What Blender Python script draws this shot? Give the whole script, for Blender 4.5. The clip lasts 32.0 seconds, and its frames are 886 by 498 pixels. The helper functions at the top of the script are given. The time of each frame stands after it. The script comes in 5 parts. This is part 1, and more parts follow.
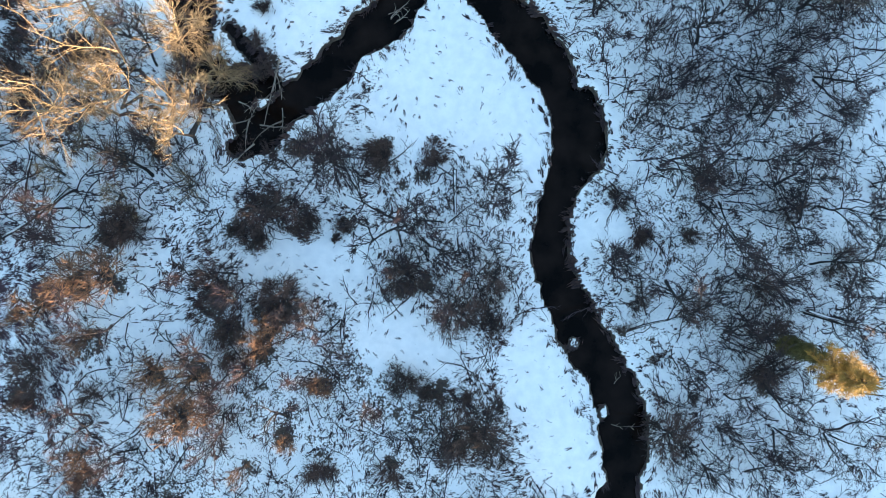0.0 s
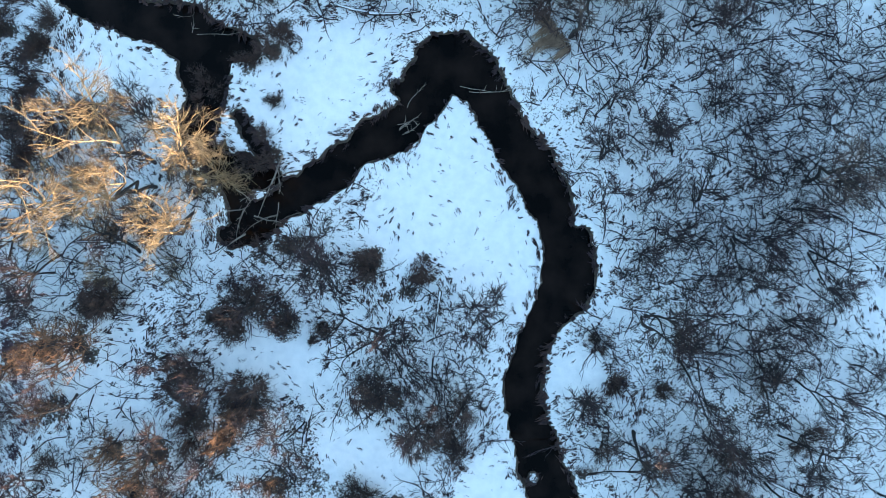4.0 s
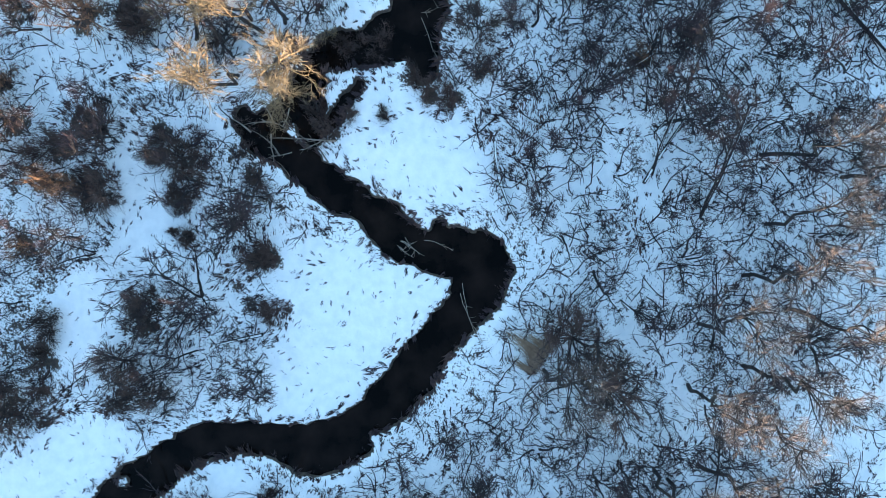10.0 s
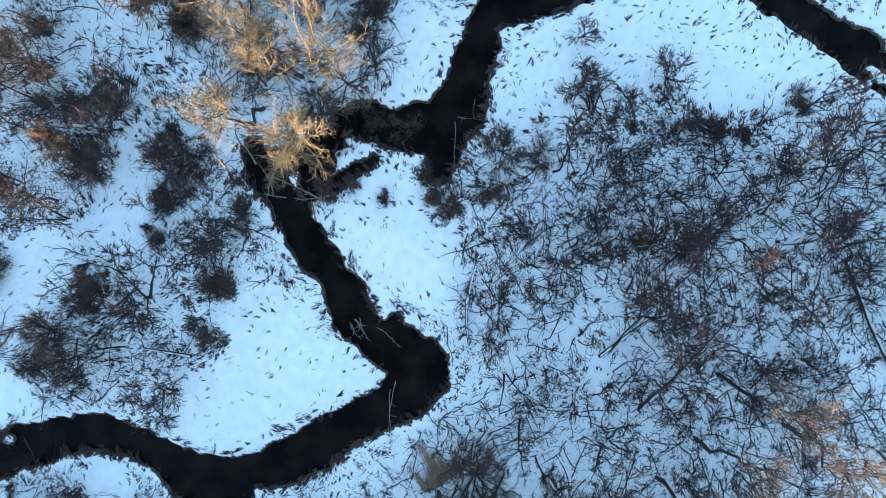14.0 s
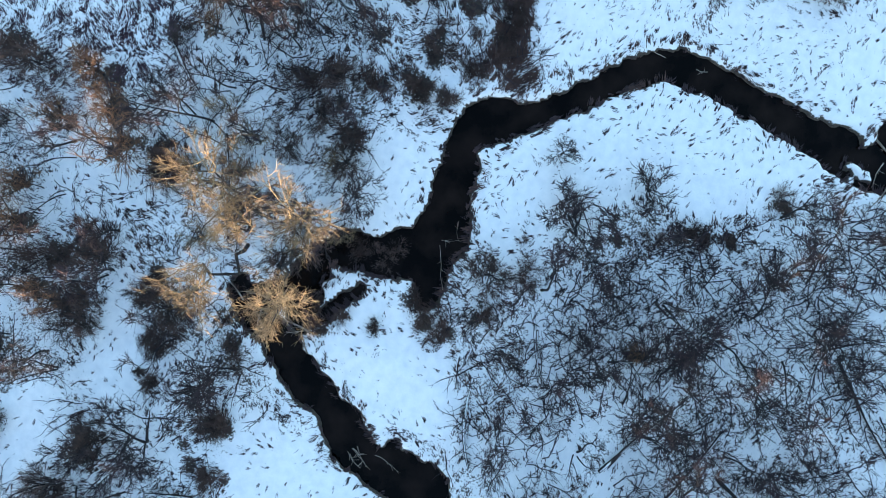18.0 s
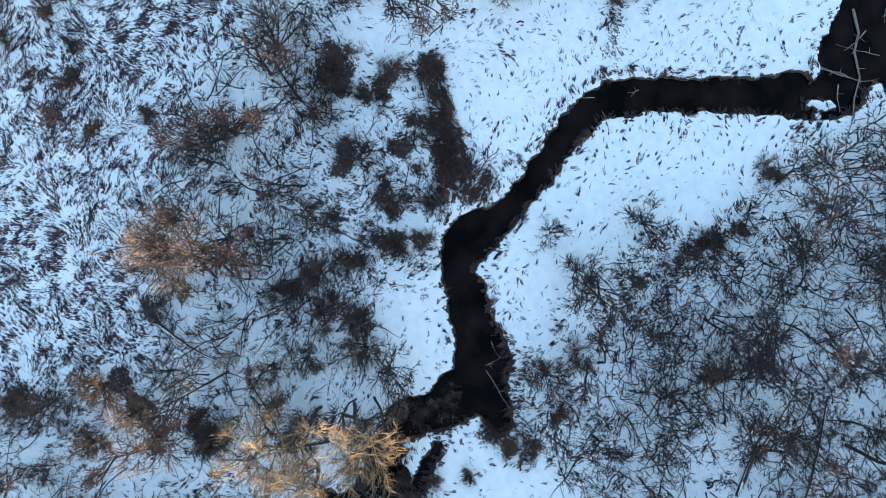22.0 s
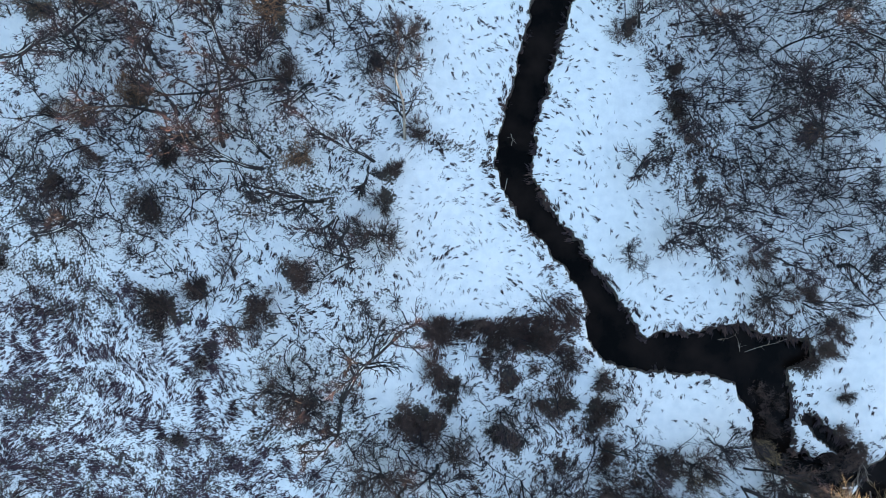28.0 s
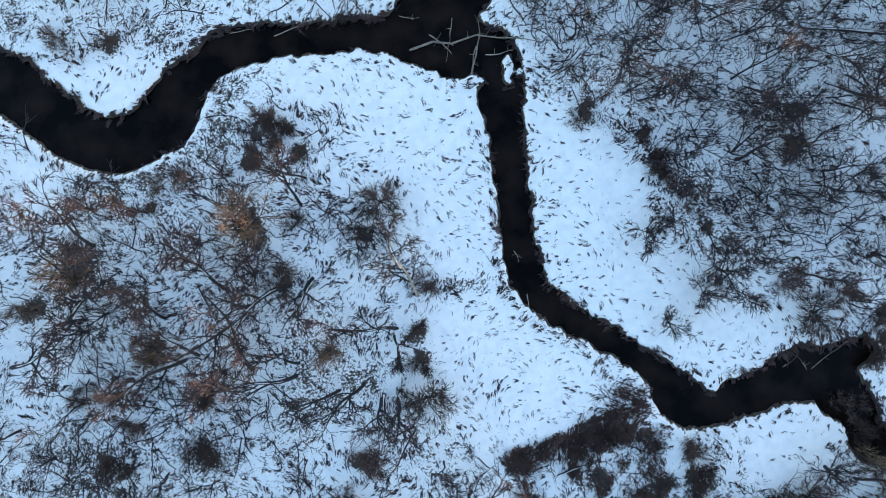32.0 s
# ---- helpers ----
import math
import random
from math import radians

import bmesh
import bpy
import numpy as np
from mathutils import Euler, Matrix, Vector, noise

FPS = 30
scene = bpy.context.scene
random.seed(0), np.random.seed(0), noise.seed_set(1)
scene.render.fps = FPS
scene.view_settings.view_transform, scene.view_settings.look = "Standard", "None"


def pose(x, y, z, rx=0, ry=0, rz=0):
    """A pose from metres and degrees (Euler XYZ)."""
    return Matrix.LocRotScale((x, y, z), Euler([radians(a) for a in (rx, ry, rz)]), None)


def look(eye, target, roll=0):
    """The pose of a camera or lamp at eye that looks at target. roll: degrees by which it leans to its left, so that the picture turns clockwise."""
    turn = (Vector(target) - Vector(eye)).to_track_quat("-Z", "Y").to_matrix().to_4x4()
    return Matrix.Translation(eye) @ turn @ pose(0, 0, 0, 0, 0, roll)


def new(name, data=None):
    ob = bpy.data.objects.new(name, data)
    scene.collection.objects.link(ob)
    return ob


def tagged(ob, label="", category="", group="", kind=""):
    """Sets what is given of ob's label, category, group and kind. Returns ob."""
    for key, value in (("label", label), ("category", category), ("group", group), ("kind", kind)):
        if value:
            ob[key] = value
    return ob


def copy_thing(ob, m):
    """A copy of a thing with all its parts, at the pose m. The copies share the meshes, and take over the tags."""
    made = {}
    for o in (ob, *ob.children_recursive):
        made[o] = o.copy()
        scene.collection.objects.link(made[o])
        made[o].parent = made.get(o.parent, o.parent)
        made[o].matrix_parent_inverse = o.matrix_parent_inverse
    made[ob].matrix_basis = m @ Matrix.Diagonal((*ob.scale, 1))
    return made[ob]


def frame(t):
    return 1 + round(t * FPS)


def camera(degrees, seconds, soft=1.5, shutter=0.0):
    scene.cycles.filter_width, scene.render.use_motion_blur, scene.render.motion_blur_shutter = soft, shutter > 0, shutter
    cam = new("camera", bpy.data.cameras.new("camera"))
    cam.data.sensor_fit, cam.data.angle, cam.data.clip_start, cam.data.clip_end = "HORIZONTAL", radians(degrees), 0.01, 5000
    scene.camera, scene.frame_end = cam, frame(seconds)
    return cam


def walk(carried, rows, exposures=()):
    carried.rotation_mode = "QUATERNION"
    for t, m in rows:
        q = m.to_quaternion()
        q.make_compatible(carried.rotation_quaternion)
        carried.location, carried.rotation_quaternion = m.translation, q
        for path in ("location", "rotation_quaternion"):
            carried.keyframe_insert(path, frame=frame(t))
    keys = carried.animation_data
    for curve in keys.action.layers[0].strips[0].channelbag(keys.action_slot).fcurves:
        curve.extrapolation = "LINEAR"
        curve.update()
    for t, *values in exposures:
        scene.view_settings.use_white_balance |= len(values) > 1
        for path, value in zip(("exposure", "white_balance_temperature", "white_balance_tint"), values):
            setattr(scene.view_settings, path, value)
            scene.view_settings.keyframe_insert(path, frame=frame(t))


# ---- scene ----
cam = camera(72.8, 32.0, soft=0.6)
METRES, EYE, TILT, LEAN, TURN = 90.0, 53.5, -90.0, 0.0, 0.0
ROWS = [
    (0.0, 0.0, 0.0, 0.0, -0.0, 0.0, 0.0),
    (0.5, 0.0007, 0.0004, 0.0151, -0.04, 0.01, 0.02),
    (1.0, 0.0015, 0.0007, 0.0299, -0.05, 0.03, 0.05),
    (1.5, 0.0025, 0.001, 0.0448, -0.06, 0.06, 0.07),
    (2.0, 0.0036, 0.0012, 0.0597, -0.08, 0.05, -0.02),
    (2.5, 0.0048, 0.0012, 0.0747, -0.09, 0.04, -0.8),
    (3.0, 0.0059, 0.0012, 0.0898, -0.09, 0.01, -2.33),
    (3.5, 0.0064, 0.0011, 0.1046, -0.12, -0.03, -5.21),
    (5.5, 0.0052, 0.001, 0.1615, -0.21, -0.22, -19.83),
    (6.0, 0.0039, 0.001, 0.1762, -0.14, -0.35, -25.02),
    (6.5, 0.0013, 0.0006, 0.1905, -0.14, -0.46, -30.99),
    (7.0, -0.0019, 0.0004, 0.2043, -0.08, -0.56, -37.2),
    (7.5, -0.0064, 0.0001, 0.2179, -0.02, -0.68, -43.5),
    (8.0, -0.0117, 0.0, 0.2319, 0.2, -0.98, -50.65),
    (8.5, -0.0188, -0.0002, 0.2435, 0.22, -1.08, -58.01),
    (9.0, -0.0267, -0.0005, 0.2556, 0.61, -1.53, -65.34),
    (9.5, -0.0355, -0.0008, 0.2655, 1.03, -1.97, -72.39),
    (10.0, -0.0455, -0.0012, 0.2746, 1.88, -2.88, -78.51),
    (10.5, -0.0572, -0.0015, 0.282, 3.07, -4.2, -83.53),
    (11.0, -0.0686, -0.0018, 0.2889, 15.09, -16.24, -88.4),
    (11.5, -0.0807, -0.0022, 0.2944, 172.29, -173.47, -86.53),
    (12.0, -0.0924, -0.0027, 0.2994, 175.88, -176.96, -82.01),
    (12.5, -0.1052, -0.0029, 0.3017, 177.23, -178.27, -80.01),
    (13.0, -0.1184, -0.003, 0.3038, 177.61, -178.57, -79.94),
    (13.5, -0.1314, -0.0032, 0.3057, 177.53, -178.45, -79.85),
    (14.0, -0.1471, -0.0035, 0.3069, 177.46, -178.38, -79.79),
    (14.5, -0.1609, -0.0034, 0.3074, 177.36, -178.26, -79.73),
    (16.5, -0.2216, -0.0023, 0.3037, 177.74, -178.59, -79.53),
    (17.0, -0.2384, -0.0019, 0.3023, 177.6, -178.47, -80.26),
    (17.5, -0.2527, -0.0015, 0.301, 177.4, -178.22, -81.76),
    (18.0, -0.2696, -0.001, 0.3, 176.54, -177.36, -83.55),
    (18.5, -0.2842, -0.0006, 0.2993, 175.11, -175.92, -85.28),
    (19.0, -0.2999, -0.0001, 0.2985, 171.26, -171.93, -87.44),
    (19.5, -0.3152, 0.0003, 0.2984, 47.7, -48.41, -89.44),
    (20.0, -0.3319, 0.0009, 0.2978, 4.71, -5.35, -85.77),
    (20.5, -0.3468, 0.0012, 0.2984, 2.6, -3.22, -82.19),
    (21.0, -0.3633, 0.0016, 0.2983, 1.16, -1.67, -77.89),
    (21.5, -0.3808, 0.002, 0.2995, 0.51, -1.17, -73.64),
    (22.0, -0.3993, 0.0029, 0.305, 0.63, -1.4, -67.7),
    (22.5, -0.4126, 0.0029, 0.3072, 0.33, -0.87, -62.31),
    (23.0, -0.4301, 0.0033, 0.3132, 0.31, -0.8, -56.1),
    (23.5, -0.4467, 0.0037, 0.319, 0.14, -0.75, -50.39),
    (24.0, -0.4641, 0.0037, 0.327, 0.0, -0.61, -43.76),
    (24.5, -0.4784, 0.0041, 0.3356, -0.06, -0.53, -37.81),
    (25.0, -0.4933, 0.0042, 0.3475, -0.07, -0.51, -30.84),
    (25.5, -0.505, 0.0045, 0.3583, -0.07, -0.42, -24.7),
    (27.5, -0.5425, 0.0057, 0.4172, -0.16, -0.17, 1.08),
    (28.0, -0.5481, 0.0058, 0.4357, -0.2, -0.14, 7.75),
    (28.5, -0.5513, 0.0058, 0.452, -0.22, -0.08, 13.55),
    (29.0, -0.5522, 0.0057, 0.4696, -0.15, 0.1, 19.19),
    (29.5, -0.5511, 0.0056, 0.4854, -0.05, 0.18, 21.67),
    (30.0, -0.5488, 0.0055, 0.5041, -0.05, 0.2, 24.2),
    (30.5, -0.5454, 0.0053, 0.5199, -0.05, 0.24, 26.63),
    (31.0, -0.5401, 0.0051, 0.5378, -0.04, 0.3, 28.98),
    (31.5, -0.5337, 0.0049, 0.5533, -0.0, 0.29, 29.37),
    (32.0, -0.5267, 0.0048, 0.5706, -0.03, 0.33, 29.17),
]
walk(cam, [(t, pose(0, 0, EYE, TILT, LEAN, TURN) @ pose(METRES * x, METRES * y, METRES * z, 90 + pitch, roll, yaw)) for t, x, y, z, yaw, pitch, roll in ROWS], [(0.0, 2.99, 6350, 10), (1.5, 3.0, 6150, 9), (6.0, 3.02, 6150, 8), (11.0, 3.01, 5850, 8), (17.0, 2.95, 6200, 11), (21.0, 2.90, 6400, 13), (24.0, 2.87, 6600, 15), (28.0, 2.86, 6750, 17), (32.0, 2.86, 6550, 16)])


# ---------------------------------------------------------------- world, sun, exposure
SUN_EL, SUN_AZ = 4.0, (0.985, -0.17)          # degrees; horizontal way towards the sun
world = bpy.data.worlds.new("world")
scene.world = world
world.use_nodes = True
wn = world.node_tree.nodes
sky = wn.new("ShaderNodeTexSky")
sky.sky_type = "NISHITA"
sky.sun_disc = False
sky.sun_elevation = radians(SUN_EL)
sky.ozone_density, sky.dust_density = 1.6, 0.3
sky.sun_rotation = math.atan2(SUN_AZ[0], SUN_AZ[1])
world.node_tree.links.new(sky.outputs[0], wn["Background"].inputs[0])
wn["Background"].inputs[1].default_value = 0.15
lamp = bpy.data.lights.new("sun", "SUN")
lamp.energy, lamp.angle, lamp.color = 3.2, radians(0.9), (1.0, 0.73, 0.46)
sun = new("sun", lamp)
sun.matrix_world = look((SUN_AZ[0] * 300, SUN_AZ[1] * 300, 300 * math.tan(radians(SUN_EL))), (0, 0, 0))


# ---------------------------------------------------------------- materials
def material(name, rough=0.8, metal=0.0):
    m = bpy.data.materials.new(name)
    m.use_nodes = True
    b = m.node_tree.nodes["Principled BSDF"]
    b.inputs["Roughness"].default_value, b.inputs["Metallic"].default_value = rough, metal
    return m, m.node_tree.nodes, m.node_tree.links, b


def mottled(name, dark, light, scale, rough=0.85, bump=0.3, fine=8.0, per_object=0.0, stretch=(1, 1, 1)):
    """Two scales of noise between two colours, with relief; per_object shifts the mix from thing to thing."""
    m, n, l, b = material(name, rough)
    tc, mp = n.new("ShaderNodeTexCoord"), n.new("ShaderNodeMapping")
    mp.inputs["Scale"].default_value = stretch
    l.new(tc.outputs["Object"], mp.inputs["Vector"])
    big, small = n.new("ShaderNodeTexNoise"), n.new("ShaderNodeTexNoise")
    for t, s in ((big, scale), (small, scale * fine)):
        t.inputs["Scale"].default_value, t.inputs["Detail"].default_value = s, 4.0
        l.new(mp.outputs[0], t.inputs["Vector"])
    mix = n.new("ShaderNodeMath")
    mix.operation = "MULTIPLY_ADD"
    mix.inputs[1].default_value = 0.5
    half = n.new("ShaderNodeMath")
    half.operation = "MULTIPLY"
    half.inputs[1].default_value = 0.5
    l.new(small.outputs[0], half.inputs[0])
    l.new(big.outputs[0], mix.inputs[0])
    l.new(half.outputs[0], mix.inputs[2])
    last = mix.outputs[0]
    if per_object:
        info, add = n.new("ShaderNodeObjectInfo"), n.new("ShaderNodeMath")
        add.operation = "MULTIPLY_ADD"
        add.inputs[1].default_value = per_object
        sub = n.new("ShaderNodeMath")
        sub.operation = "SUBTRACT"
        sub.inputs[1].default_value = per_object / 2
        l.new(info.outputs["Random"], add.inputs[0])
        l.new(last, add.inputs[2])
        l.new(add.outputs[0], sub.inputs[0])
        last = sub.outputs[0]
    ramp = n.new("ShaderNodeValToRGB")
    ramp.color_ramp.elements[0].position, ramp.color_ramp.elements[0].color = 0.32, (*dark, 1)
    ramp.color_ramp.elements[1].position, ramp.color_ramp.elements[1].color = 0.68, (*light, 1)
    l.new(last, ramp.inputs[0])
    l.new(ramp.outputs[0], b.inputs["Base Color"])
    if bump:
        bp = n.new("ShaderNodeBump")
        bp.inputs["Strength"].default_value, bp.inputs["Distance"].default_value = bump, 0.05
        l.new(small.outputs[0], bp.inputs["Height"])
        l.new(bp.outputs[0], b.inputs["Normal"])
    return m


def snow_ground_material():
    """Snow over the soil, with litter where the ground attribute says so and peat on the bare banks."""
    m, n, l, b = material("snow_ground", 0.75)
    geo = n.new("ShaderNodeNewGeometry")
    noises = []
    for s, d in ((0.16, 5.0), (1.3, 6.0), (5.5, 5.0)):
        t = n.new("ShaderNodeTexNoise")
        t.inputs["Scale"].default_value, t.inputs["Detail"].default_value = s, d
        l.new(geo.outputs["Position"], t.inputs["Vector"])
        noises.append(t)
    base = n.new("ShaderNodeValToRGB")
    base.color_ramp.elements[0].position, base.color_ramp.elements[0].color = 0.3, (0.79, 0.80, 0.81, 1)
    base.color_ramp.elements[1].position, base.color_ramp.elements[1].color = 0.62, (0.88, 0.88, 0.88, 1)
    l.new(noises[1].outputs[0], base.inputs[0])
    soil = n.new("ShaderNodeValToRGB")
    soil.color_ramp.elements[0].position, soil.color_ramp.elements[0].color = 0.35, (0.018, 0.013, 0.010, 1)
    soil.color_ramp.elements[1].position, soil.color_ramp.elements[1].color = 0.7, (0.075, 0.052, 0.037, 1)
    l.new(noises[2].outputs[0], soil.inputs[0])
    at = n.new("ShaderNodeAttribute")
    at.attribute_name = "bare"
    # bare soil where the attribute outweighs the noise
    add = n.new("ShaderNodeMath")
    add.operation = "ADD"
    l.new(at.outputs["Fac"], add.inputs[0])
    mixn = n.new("ShaderNodeMath")
    mixn.operation = "MULTIPLY_ADD"
    mixn.inputs[1].default_value, = (0.6,)
    l.new(noises[2].outputs[0], mixn.inputs[0])
    half = n.new("ShaderNodeMath")
    half.operation = "MULTIPLY"
    half.inputs[1].default_value = 0.4
    l.new(noises[1].outputs[0], half.inputs[0])
    l.new(half.outputs[0], mixn.inputs[2])
    l.new(mixn.outputs[0], add.inputs[1])
    cut = n.new("ShaderNodeMapRange")
    cut.inputs["From Min"].default_value, cut.inputs["From Max"].default_value = 0.74, 0.84
    l.new(add.outputs[0], cut.inputs["Value"])
    mix = n.new("ShaderNodeMix")
    mix.data_type = "RGBA"
    l.new(cut.outputs[0], mix.inputs[0])
    l.new(base.outputs[0], mix.inputs[6])
    l.new(soil.outputs[0], mix.inputs[7])
    l.new(mix.outputs[2], b.inputs["Base Color"])
    bp = n.new("ShaderNodeBump")
    bp.inputs["Strength"].default_value, bp.inputs["Distance"].default_value = 0.35, 0.10
    l.new(noises[1].outputs[0], bp.inputs["Height"])
    bp2 = n.new("ShaderNodeBump")
    bp2.inputs["Strength"].default_value, bp2.inputs["Distance"].default_value = 0.35, 0.03
    l.new(noises[2].outputs[0], bp2.inputs["Height"])
    l.new(bp.outputs[0], bp2.inputs["Normal"])
    l.new(bp2.outputs[0], b.inputs["Normal"])
    return m


def water_material():
    m, n, l, b = material("peaty_water", 0.06)
    geo = n.new("ShaderNodeNewGeometry")
    t = n.new("ShaderNodeTexNoise")
    t.inputs["Scale"].default_value, t.inputs["Detail"].default_value = 0.35, 6.0
    l.new(geo.outputs["Position"], t.inputs["Vector"])
    r = n.new("ShaderNodeValToRGB")
    r.color_ramp.elements[0].position, r.color_ramp.elements[0].color = 0.4, (0.001, 0.0008, 0.0008, 1)
    r.color_ramp.elements[1].position, r.color_ramp.elements[1].color = 0.75, (0.016, 0.010, 0.008, 1)
    l.new(t.outputs[0], r.inputs[0])
    l.new(r.outputs[0], b.inputs["Base Color"])
    w = n.new("ShaderNodeTexNoise")
    w.inputs["Scale"].default_value, w.inputs["Detail"].default_value = 2.5, 2.0
    l.new(geo.outputs["Position"], w.inputs["Vector"])
    bp = n.new("ShaderNodeBump")
    bp.inputs["Strength"].default_value, bp.inputs["Distance"].default_value = 0.08, 0.05
    l.new(w.outputs[0], bp.inputs["Height"])
    l.new(bp.outputs[0], b.inputs["Normal"])
    b.inputs["IOR"].default_value = 1.33
    b.inputs["Specular IOR Level"].default_value = 0.15
    return m


SNOW_GROUND, WATER = snow_ground_material(), water_material()
SNOW = mottled("snow", (0.72, 0.74, 0.76), (0.88, 0.88, 0.88), 1.5, 0.7, 0.4)
BARK = mottled("alder_bark", (0.007, 0.0056, 0.0068), (0.031, 0.0240, 0.0270), 1.2, 0.9, 0.5, 10, 0.35, (1, 1, 0.25))
TWIG = mottled("dark_twigs", (0.0060, 0.0042, 0.0056), (0.029, 0.0180, 0.0245), 0.8, 0.9, 0.0, 6, 0.35)
FINE_TWIG = mottled("fine_reddish_twigs", (0.017, 0.0105, 0.0125), (0.090, 0.0530, 0.0600), 0.8, 0.9, 0.0, 6, 0.35)
BRUSH = mottled("brown_twigs", (0.021, 0.0135, 0.0118), (0.105, 0.0640, 0.0560), 0.8, 0.9, 0.0, 6, 0.4)
WILLOW = mottled("ochre_willow_twigs", (0.11, 0.074, 0.041), (0.31, 0.220, 0.126), 0.8, 0.8, 0.0, 6, 0.4)
RUSSET = mottled("russet_twigs", (0.075, 0.040, 0.026), (0.26, 0.140, 0.078), 0.8, 0.85, 0.0, 6, 0.4)
PALE_TWIG = mottled("pale_pinkish_twigs", (0.068, 0.051, 0.045), (0.200, 0.150, 0.131), 0.8, 0.85, 0.0, 6, 0.4)
GRASS = mottled("withered_grass", (0.011, 0.0070, 0.0085), (0.066, 0.0390, 0.0430), 0.7, 0.9, 0.0, 5)
FIELD_GRASS = mottled("grey_tussock_grass", (0.011, 0.0063, 0.0095), (0.128, 0.0735, 0.0930), 0.7, 0.9, 0.0, 5)
REED = mottled("pale_sedge", (0.15, 0.092, 0.060), (0.38, 0.262, 0.180), 0.9, 0.9, 0.0, 5)
DEAD_SEDGE = mottled("brown_dead_sedge", (0.024, 0.0140, 0.0125), (0.115, 0.062, 0.052), 0.7, 0.9, 0.0, 5)
DEADWOOD = mottled("grey_deadwood", (0.11, 0.085, 0.07), (0.36, 0.30, 0.25), 1.2, 0.85, 0.4, 8, 0.3, (1, 1, 0.3))
# the gold of low sunlight on the pine is put into this needle colour
SUN_GOLD_NEEDLES = mottled("sun_gold_needles", (0.075, 0.046, 0.010), (0.44, 0.255, 0.045), 0.5, 0.8, 0.0, 5)
OLIVENEEDLES = mottled("olive_needles", (0.03, 0.033, 0.010), (0.16, 0.125, 0.03), 0.4, 0.8, 0.0, 5)


# ---------------------------------------------------------------- fields of the plan
def lattice(x, y, seed):
    """Smooth value noise in 0..1 for arrays."""
    xi, yi = np.floor(x).astype(np.int64), np.floor(y).astype(np.int64)
    u, v = x - xi, y - yi
    u, v = u * u * (3 - 2 * u), v * v * (3 - 2 * v)

    def pick(a, b):
        k = (a * 374761393 + b * 668265263 + seed * 974634777) & 0xFFFFFFFF
        k = ((k ^ (k >> 13)) * 1274126177) & 0xFFFFFFFF
        return ((k ^ (k >> 16)) & 0xFFFF) / 65535.0
    return (pick(xi, yi) * (1 - u) + pick(xi + 1, yi) * u) * (1 - v) + (pick(xi, yi + 1) * (1 - u) + pick(xi + 1, yi + 1) * u) * v


def fbm(x, y, size, octaves=3, seed=0):
    total, amp, norm = 0.0, 1.0, 0.0
    for k in range(octaves):
        total = total + amp * lattice(x / size * 2**k + 17.3 * k, y / size * 2**k - 9.1 * k, seed + k)
        norm += amp
        amp *= 0.55
    return total / norm - 0.5


def smooth(points, steps=5):
    """Catmull-Rom through rows of x, y and half width."""
    p = np.array([points[0], *points, points[-1]], float)
    out = []
    for k in range(1, len(p) - 2):
        for t in np.arange(steps) / steps:
            a, b, c, d = p[k - 1:k + 3]
            out.append(0.5 * (2 * b + (c - a) * t + (2 * a - 5 * b + 4 * c - d) * t**2 + (3 * b - a - 3 * c + d) * t**3))
    return np.array(out + [p[-1]])


SOUTH_REACH = [(14.4, -30, 2.2), (14.5, -26, 2.1), (15.85, -22.29, 1.9), (16.07, -20.42, 1.52), (16.33, -17.77, 2.01), (16.15, -15.42, 2.16), (15.44, -13.4, 2.11), (14.33, -10.88, 2.06), (12.77, -8.23, 2.23), (11.69, -5.7, 2.06), (10.58, -3.17, 1.88), (9.55, -0.65, 1.73), (9.85, 2.25, 1.56), (10.56, 5.03, 1.66), (11.6, 7.23, 2.05), (12.31, 9.52, 2.49), (11.91, 11.92, 2.33), (10.91, 13.43, 1.62), (9.84, 15.8, 1.95), (8.76, 17.68, 2.18), (7, 19.62, 2.16), (5.06, 21.7, 1.67), (3.56, 23.89, 1.9), (2.06, 25.77, 2.01), (1.08, 26.6, 2.21)]
BEND_REACH = [(0.48, 26.47, 2.52), (-1.19, 27.41, 2.62), (-2.24, 26.3, 2.42), (-2.85, 24.19, 2.23), (-3.62, 22.27, 1.78), (-5.47, 20.21, 1.99), (-7.85, 18.46, 1.69), (-9.88, 16.13, 1.72), (-11.93, 14.32, 1.77), (-14.17, 12.39, 1.59), (-16, 10.63, 1.49), (-17.51, 9.48, 1.39)]
ISLAND_REACH = [(-17.14, 10.05, 1.61), (-18.22, 12.9, 1.21), (-19.73, 14.91, 1.11), (-20.93, 16.84, 1.41), (-21.84, 16.62, 1.43), (-22.42, 18.58, 1.74), (-22.07, 20.73, 1.97), (-22.59, 23.08, 2.27), (-22.84, 25.35, 2.78)]
MIDDLE_REACH = [(-22.84, 25.35, 2.78), (-25.08, 26.49, 2.53), (-27.21, 26.96, 1.99), (-28.12, 26.83, 2), (-30.72, 27.33, 1.72), (-32.84, 27.47, 1.48), (-34.32, 28.29, 1.92), (-35.31, 29.83, 2.2), (-35.63, 32.25, 1.35), (-36.88, 34.85, 1.23), (-38.18, 37.23, 1.33), (-40.03, 40.05, 1.31), (-41.3, 42.61, 1.52), (-42.01, 44.67, 1.55), (-41.59, 46.62, 1.74), (-41.12, 48.99, 1.51), (-39.53, 52.55, 1.45), (-38.35, 55.43, 1.54), (-36.98, 58.55, 1.76), (-36, 61.02, 2.12)]
